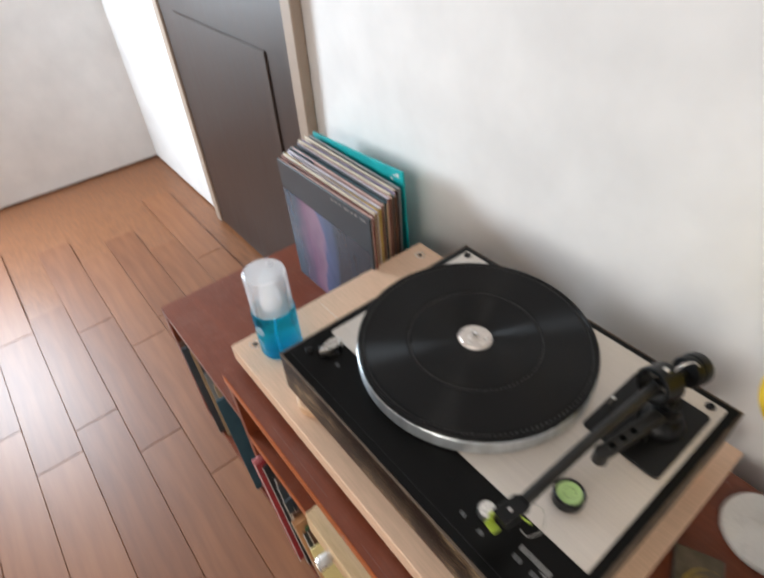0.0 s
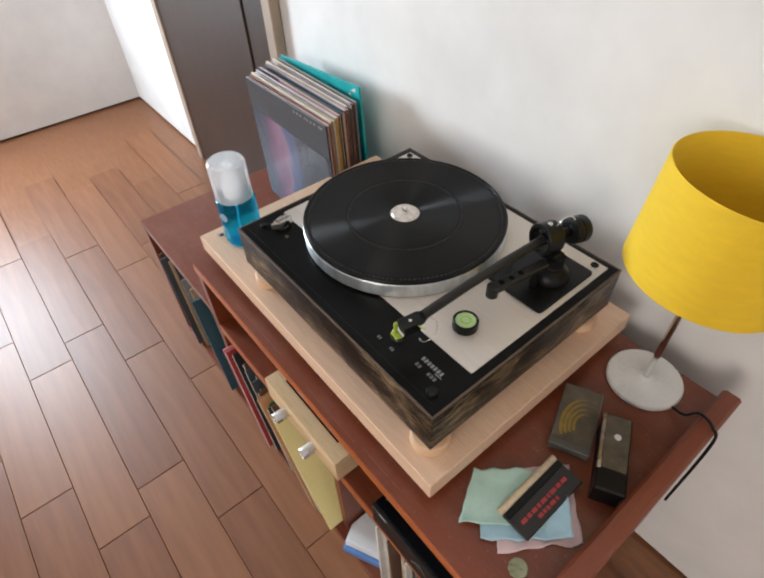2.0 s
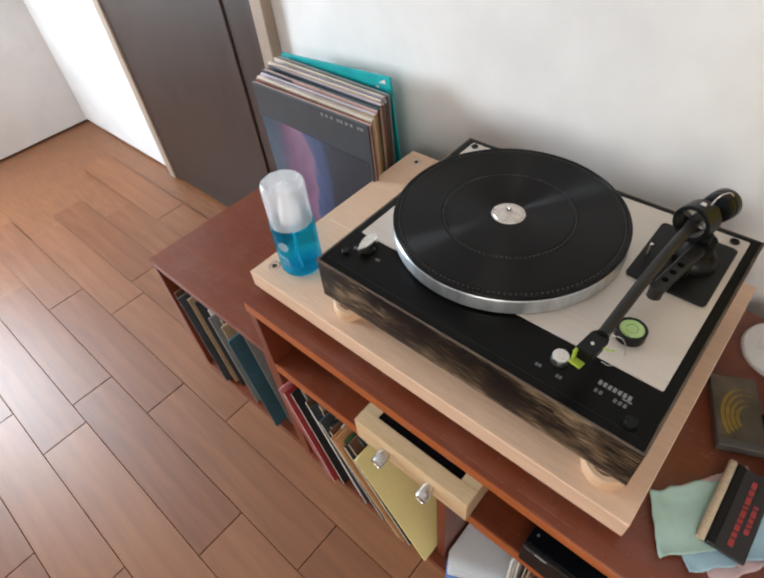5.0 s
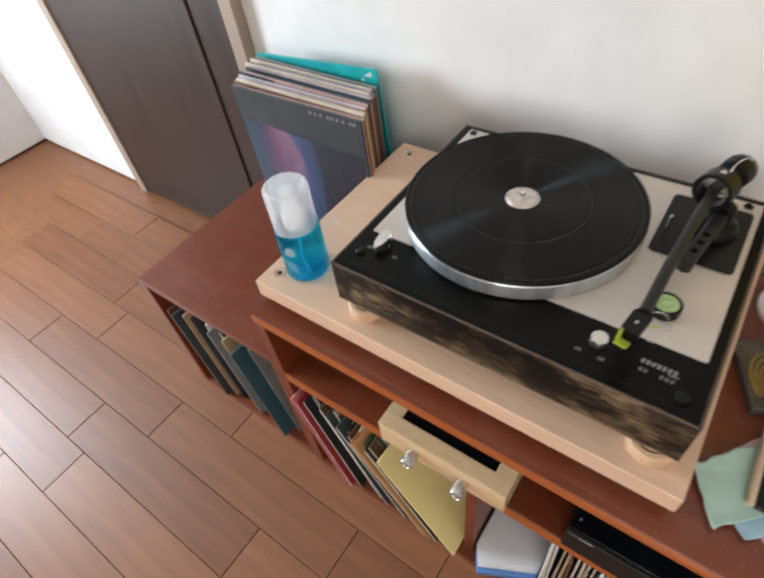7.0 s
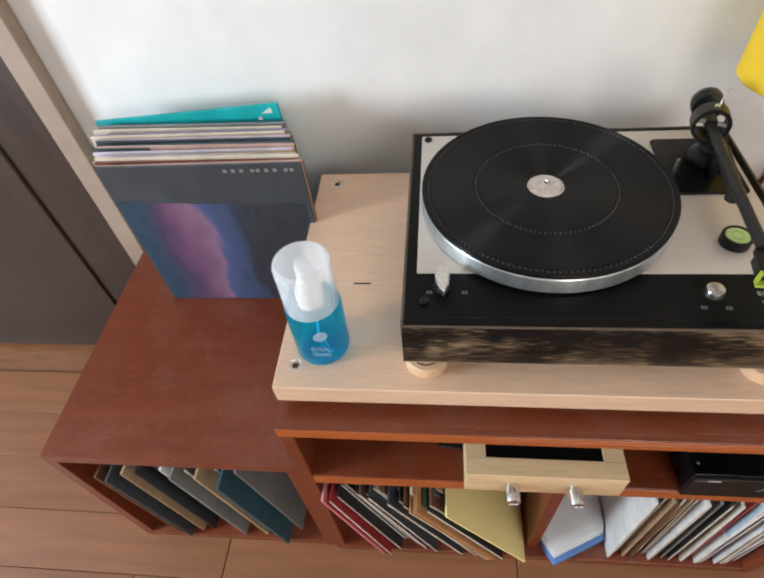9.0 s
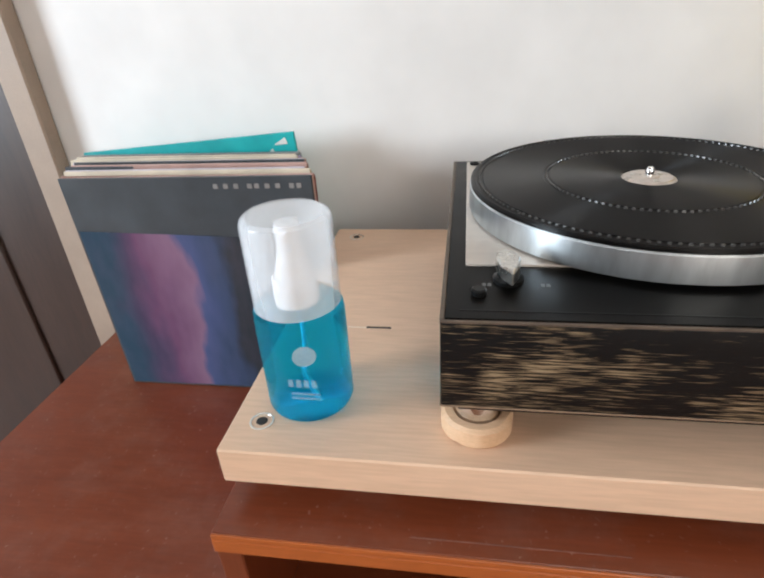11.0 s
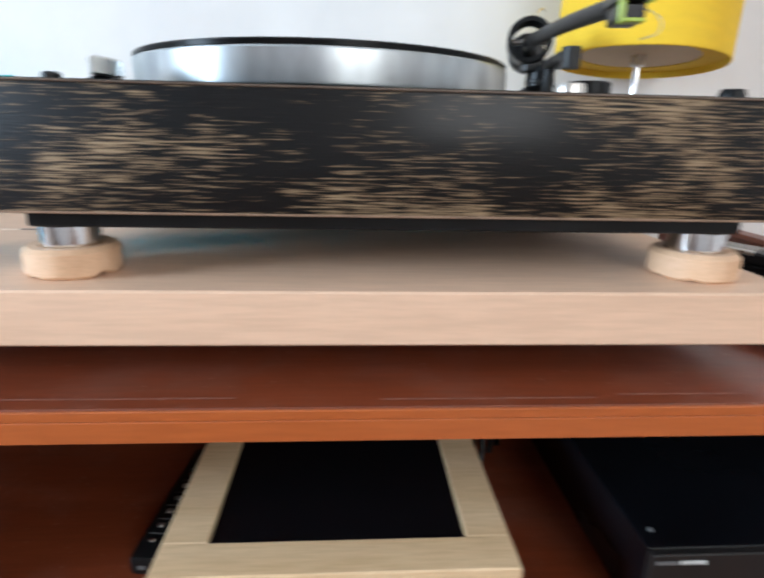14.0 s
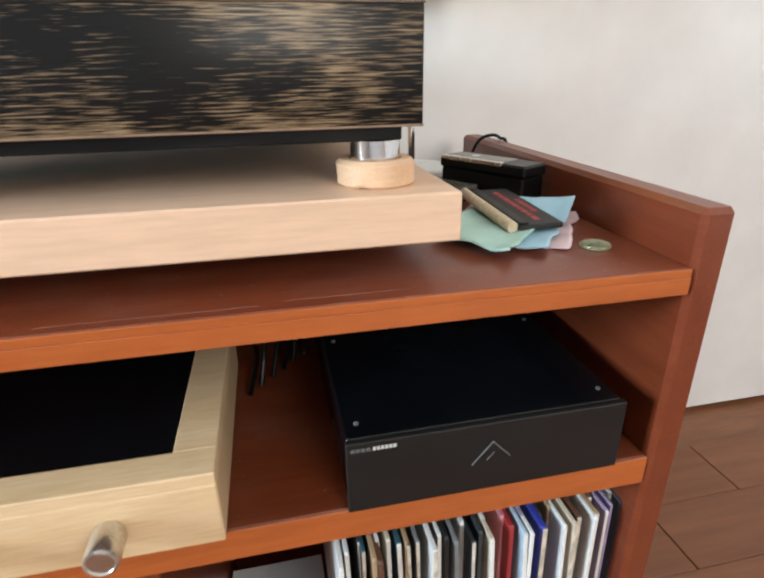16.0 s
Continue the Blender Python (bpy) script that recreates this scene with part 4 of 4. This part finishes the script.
# ---- lamp ----
def lamp():
    l = thing("table_lamp", 0.530, 0.358, CT, "table lamp with a yellow drum shade on a chrome pole", "lamp")
    part("base", lathe([(0, 0), (0.053, 0), (0.054, 0.001), (0.054, 0.006), (0.052, 0.0085), (0.012, 0.0105), (0.007, 0.014), (0, 0.014)], 56), WHITEMET, l, "round pale metal base")
    part("pole", rod((0, 0, 0.012), (0, 0, 0.30), 0.0046, 20), CHROME, l, "thin chrome pole")
    z0 = 0.0
    tilt = pose(0, 0, 0.2217, -4.0, 3.0, 0)
    sh = part("shade", lathe([(0.0940, z0), (0.0950, z0 + 0.001), (0.0950, z0 + 0.135), (0.0940, z0 + 0.136), (0.0935, z0 + 0.135), (0.0935, z0 + 0.001), (0.0940, z0)], 72), FABRIC_Y, l, "yellow fabric drum shade", at=tilt)
    part("inner_ring", ring(0.066, 0.0934, z0 + 0.008, z0 + 0.0095, 0.0004, 64), FABRIC_Y, sh)
    part("diffuser", ring(0.0052, 0.0660, z0 + 0.009, z0 + 0.0105, 0.0004, 56), SHADE_IN, sh, "tan diffuser disc")
    part("socket", lathe([(0.005, z0 - 0.004), (0.008, z0 - 0.002), (0.0085, z0 + 0.0089), (0.005, z0 + 0.0089)], 24), SATIN, sh)


lamp()


# ---- cleaning cloths, brush, cases on the cabinet ----
def cloth(name, corners, z, material, label, seed, lift, ruffle):
    """A soft square with pinked edges, slightly rumpled."""
    r2 = random.Random(seed)
    own, n = bmesh.new(), 30
    c = [Vector(q) for q in corners]
    g = []
    for i in range(n + 1):
        line = []
        for j in range(n + 1):
            u, v = i / n, j / n
            p = (c[0] * (1 - u) + c[1] * u) * (1 - v) + (c[3] * (1 - u) + c[2] * u) * v
            edge = min(u, v, 1 - u, 1 - v)
            tooth = 0.0007 * ((i + j) % 2) if edge < 1e-6 else 0
            mid = (c[0] + c[2]) / 2
            p = p + (mid - p).normalized() * tooth + Vector((noise.noise((u * 4, v * 4, seed)), noise.noise((u * 4, v * 4, seed + 9)))) * 0.0055
            h = lift * (0.5 + noise.noise((u * 2.3, v * 2.3, seed * 3.1))) + 0.6 * lift * abs(math.sin(11 * u + seed + 7 * v)) * (1 - min(1, edge * 5))
            h += ruffle * (0.55 + 0.45 * math.sin(17 * u + 1.7 * seed)) * max(0, 1 - v * 6) ** 1.5 * (1 - 0.85 * u ** 2 if seed == 8 else 1)
            if seed == 5:
                h += 0.016 * max(0, u - 0.72) / 0.28 * (1 - 0.5 * v)
            line.append(own.verts.new((p.x, p.y, z + max(0.0002, h))))
        g.append(line)
    for i in range(n):
        for j in range(n):
            own.faces.new((g[i][j], g[i + 1][j], g[i + 1][j + 1], g[i][j + 1]))
    ob = solo(name, own, material, label, "cloth", group="cleaning cloths in a pile")
    s = ob.modifiers.new("thickness", "SOLIDIFY")
    s.thickness, s.offset = 0.0016, -1
    return ob


cloth("cleaning_cloth", [(0.555, 0.006), (0.612, 0.092), (0.541, 0.162), (0.480, 0.078)], CT + 0.0010, ROSE, "pale pink cleaning cloth with pinked edges under the pile", 2, 0.0016, 0.003)
cloth("cleaning_cloth", [(0.530, 0.002), (0.602, 0.081), (0.543, 0.146), (0.471, 0.064)], CT + 0.0036, SKY, "pale blue cleaning cloth with pinked edges in a pile", 5, 0.0016, 0.003)
cloth("cleaning_cloth", [(0.501, -0.006), (0.573, 0.072), (0.528, 0.128), (0.4635, 0.061)], CT + 0.0064, MINT, "mint-green cleaning cloth with pinked edges atop the pile", 8, 0.0022, 0.003)


def brush():
    b = thing("record_brush", 0.5455, 0.094, CT + 0.0108, "flat black record brush with a cream velvet pad", "brush")
    b.matrix_world = pose(0.5455, 0.094, CT + 0.0108, 3.0, 0, 0.5)
    part("back", box(-0.0155, 0.0235, -0.0535, 0.0535, 0, 0.0045, 0.001), BLACKMATTE, b, "flat black plastic back")
    part("rib", box(-0.0148, -0.0065, -0.053, 0.053, 0.0045, 0.0062, 0.0006), BLACKPL, b)
    part("pad", lathe([(0, -0.053), (0.0042, -0.053), (0.0047, -0.0522), (0.0047, 0.0522), (0.0042, 0.053), (0, 0.053)], 20, pose(-0.0205, 0, 0.0032, 90, 0, 0)), PAD, b, "cream velvet pad")
    y = -0.043
    for w in (0.009, 0.006, 0.008, 0.005, 0.009, 0.004, 0.010, 0.007, 0.009):
        part("red_mark", box(0.0035, 0.0085, y, y + w, 0.0044, 0.0048, 0), REDPRINT, b, smooth=False)
        y += w + 0.0022
    y = -0.022
    for w in (0.007, 0.004, 0.005, 0.009, 0.004):
        part("red_mark", box(0.0125, 0.0172, y, y + w, 0.0044, 0.0048, 0), REDPRINT, b, smooth=False)
        y += w + 0.002


brush()


def tape_case():
    b = thing("cassette_case", 0.5075, 0.2205, CT, "cassette tape case with a grey inlay and a gold swirl", "cassette", rz=24)
    part("case", box(-0.0270, 0.0270, -0.0525, 0.0525, 0, 0.0150, 0.001), CLEARPL, b, "smoky clear plastic case")
    inl = part("inlay", box(-0.0250, 0.0250, -0.0420, 0.0505, 0.0150, 0.0154, 0), INLAY, b, "grey-olive printed inlay")
    for i in range(4):
        r0 = 0.014 + i * 0.0055
        own = bmesh.new()
        pts = [(0.012 + r0 * math.cos(radians(a)), -0.012 + 1.5 * r0 * math.sin(radians(a)), 0.01555) for a in range(75, 215, 8)]
        pts = [q for q in pts if abs(q[0]) < 0.024 and -0.041 < q[1] < 0.049]
        for p0, p1 in zip(pts, pts[1:]):
            w = 0.0022
            own.faces.new([own.verts.new(v) for v in ((p0[0] - w, p0[1], p0[2]), (p0[0] + w, p0[1], p0[2]), (p1[0] + w, p1[1], p1[2]), (p1[0] - w, p1[1], p1[2]))])
        part("swirl", own, GOLD, inl, "gold swirl", smooth=False)
    part("hinge", box(-0.0268, 0.0268, -0.0522, -0.0435, 0.0150, 0.0157, 0.0002), CLEARPL, b)


tape_case()


def stylus_box():
    b = thing("small_black_box", 0.573, 0.199, CT, "small black plastic box with silver strip and printed lid", "box", rz=-62)
    part("body", box(-0.054, 0.054, -0.0172, 0.0172, 0, 0.0265, 0.0015), BLACKPL, b)
    lid = part("lid", box(-0.056, 0.056, -0.0185, 0.0185, 0.0267, 0.0385, 0.002), BLACKPL, b)
    part("inlay", box(-0.0535, 0.026, -0.0135, 0.0165, 0.0384, 0.0390, 0.0002), INLAY, lid, "dull olive printed inlay")
    part("strip", box(-0.0535, 0.028, -0.0187, -0.0142, 0.0350, 0.0396, 0.0006), SATIN, lid, "silver strip")
    part("badge", disc(0.0045, 0.0389, 0.0394, 0.0002, 20, Matrix.Translation((-0.022, 0.002, 0))), WHITEPRINT, lid, "small white badge")


stylus_box()
solo("token", lathe([(0, 0), (0.0108, 0), (0.0115, 0.0006), (0.0115, 0.0022), (0.0105, 0.0028), (0.0088, 0.0022), (0, 0.0022)], 40), COIN, "small greenish round token lying on the cabinet", "token", at=Matrix.Translation((0.5805, 0.0125, CT)))
solo("lamp_cord", tube([(0.578, 0.345, CT + 0.003), (0.600, 0.338, CT + 0.012), (0.611, 0.332, CT + 0.037), (0.622, 0.326, CT + 0.0462), (0.636, 0.320, CT + 0.0440), (0.6465, 0.316, CT + 0.02), (0.6470, 0.314, CT - 0.15)], 0.0021, 8), BLACKPL, "thin black cord hanging over the side panel", "cord")


# ---- dark door beside the records ----
def door():
    d = thing("door_1", -1.06, ROOM_B, 0, "dark-stained wooden door with a beige frame", "door", kind="structure")
    part("leaf", box(-0.41, 0.41, -0.022, -0.002, 0.005, 2.0, 0.002), DARKWOOD, d)
    for x in (-0.455, 0.41):
        part("frame", box(x, x + 0.045, -0.030, -0.001, 0, 2.05, 0.003), BEIGETRIM, d, "beige door frame")
    part("frame", box(-0.41, 0.41, -0.030, -0.001, 2.003, 2.05, 0.003), BEIGETRIM, d, "beige door frame")
    for z0, z1 in ((0.15, 0.85), (1.0, 1.85)):
        part("panel", box(-0.29, 0.29, -0.028, -0.021, z0, z1, 0.003), DARKWOOD, d)


door()


# ---- floor planks ----
floor_ob = bpy.data.objects["floor"]
PLANKS = [mesh_of("plank", box(-L / 2, L / 2, -0.0595, 0.0595, -0.012, 0, 0.0009), None, False) for L in (0.598,)]
pm, pnt, pn, pl_, pb_ = nodes("parquet_pieces")
oi = pn.new("ShaderNodeObjectInfo")
g1 = noise_tex(pn, pl_, coords(pn, pl_, (3, 40, 3)), 1.0, 4)
pc = ramp(pn, pl_, g1, [(0.3, (0.16, 0.056, 0.022)), (0.7, (0.27, 0.108, 0.045))])
pl_.new(mix(pn, pl_, 0.35, pc, ramp(pn, pl_, oi.outputs["Random"], [(0.0, (0.13, 0.045, 0.018)), (1.0, (0.31, 0.135, 0.06))])), pb_.inputs["Base Color"])
pb_.inputs["Roughness"].default_value = 0.45
bump(pn, pl_, pb_, g1, 0.05)
PLANKS[0].materials.clear()
PLANKS[0].materials.append(pm)
for r in range(18):
    for q in range(6):
        ob = new("plank", PLANKS[0])
        ob.parent = floor_ob
        ob.matrix_world = Matrix.Translation((-1.6 + 0.6 * q + (0.3 if r % 2 else 0.0) + 0.11 * (r % 3), -0.06 - 0.12 * r + 0.36, 0))
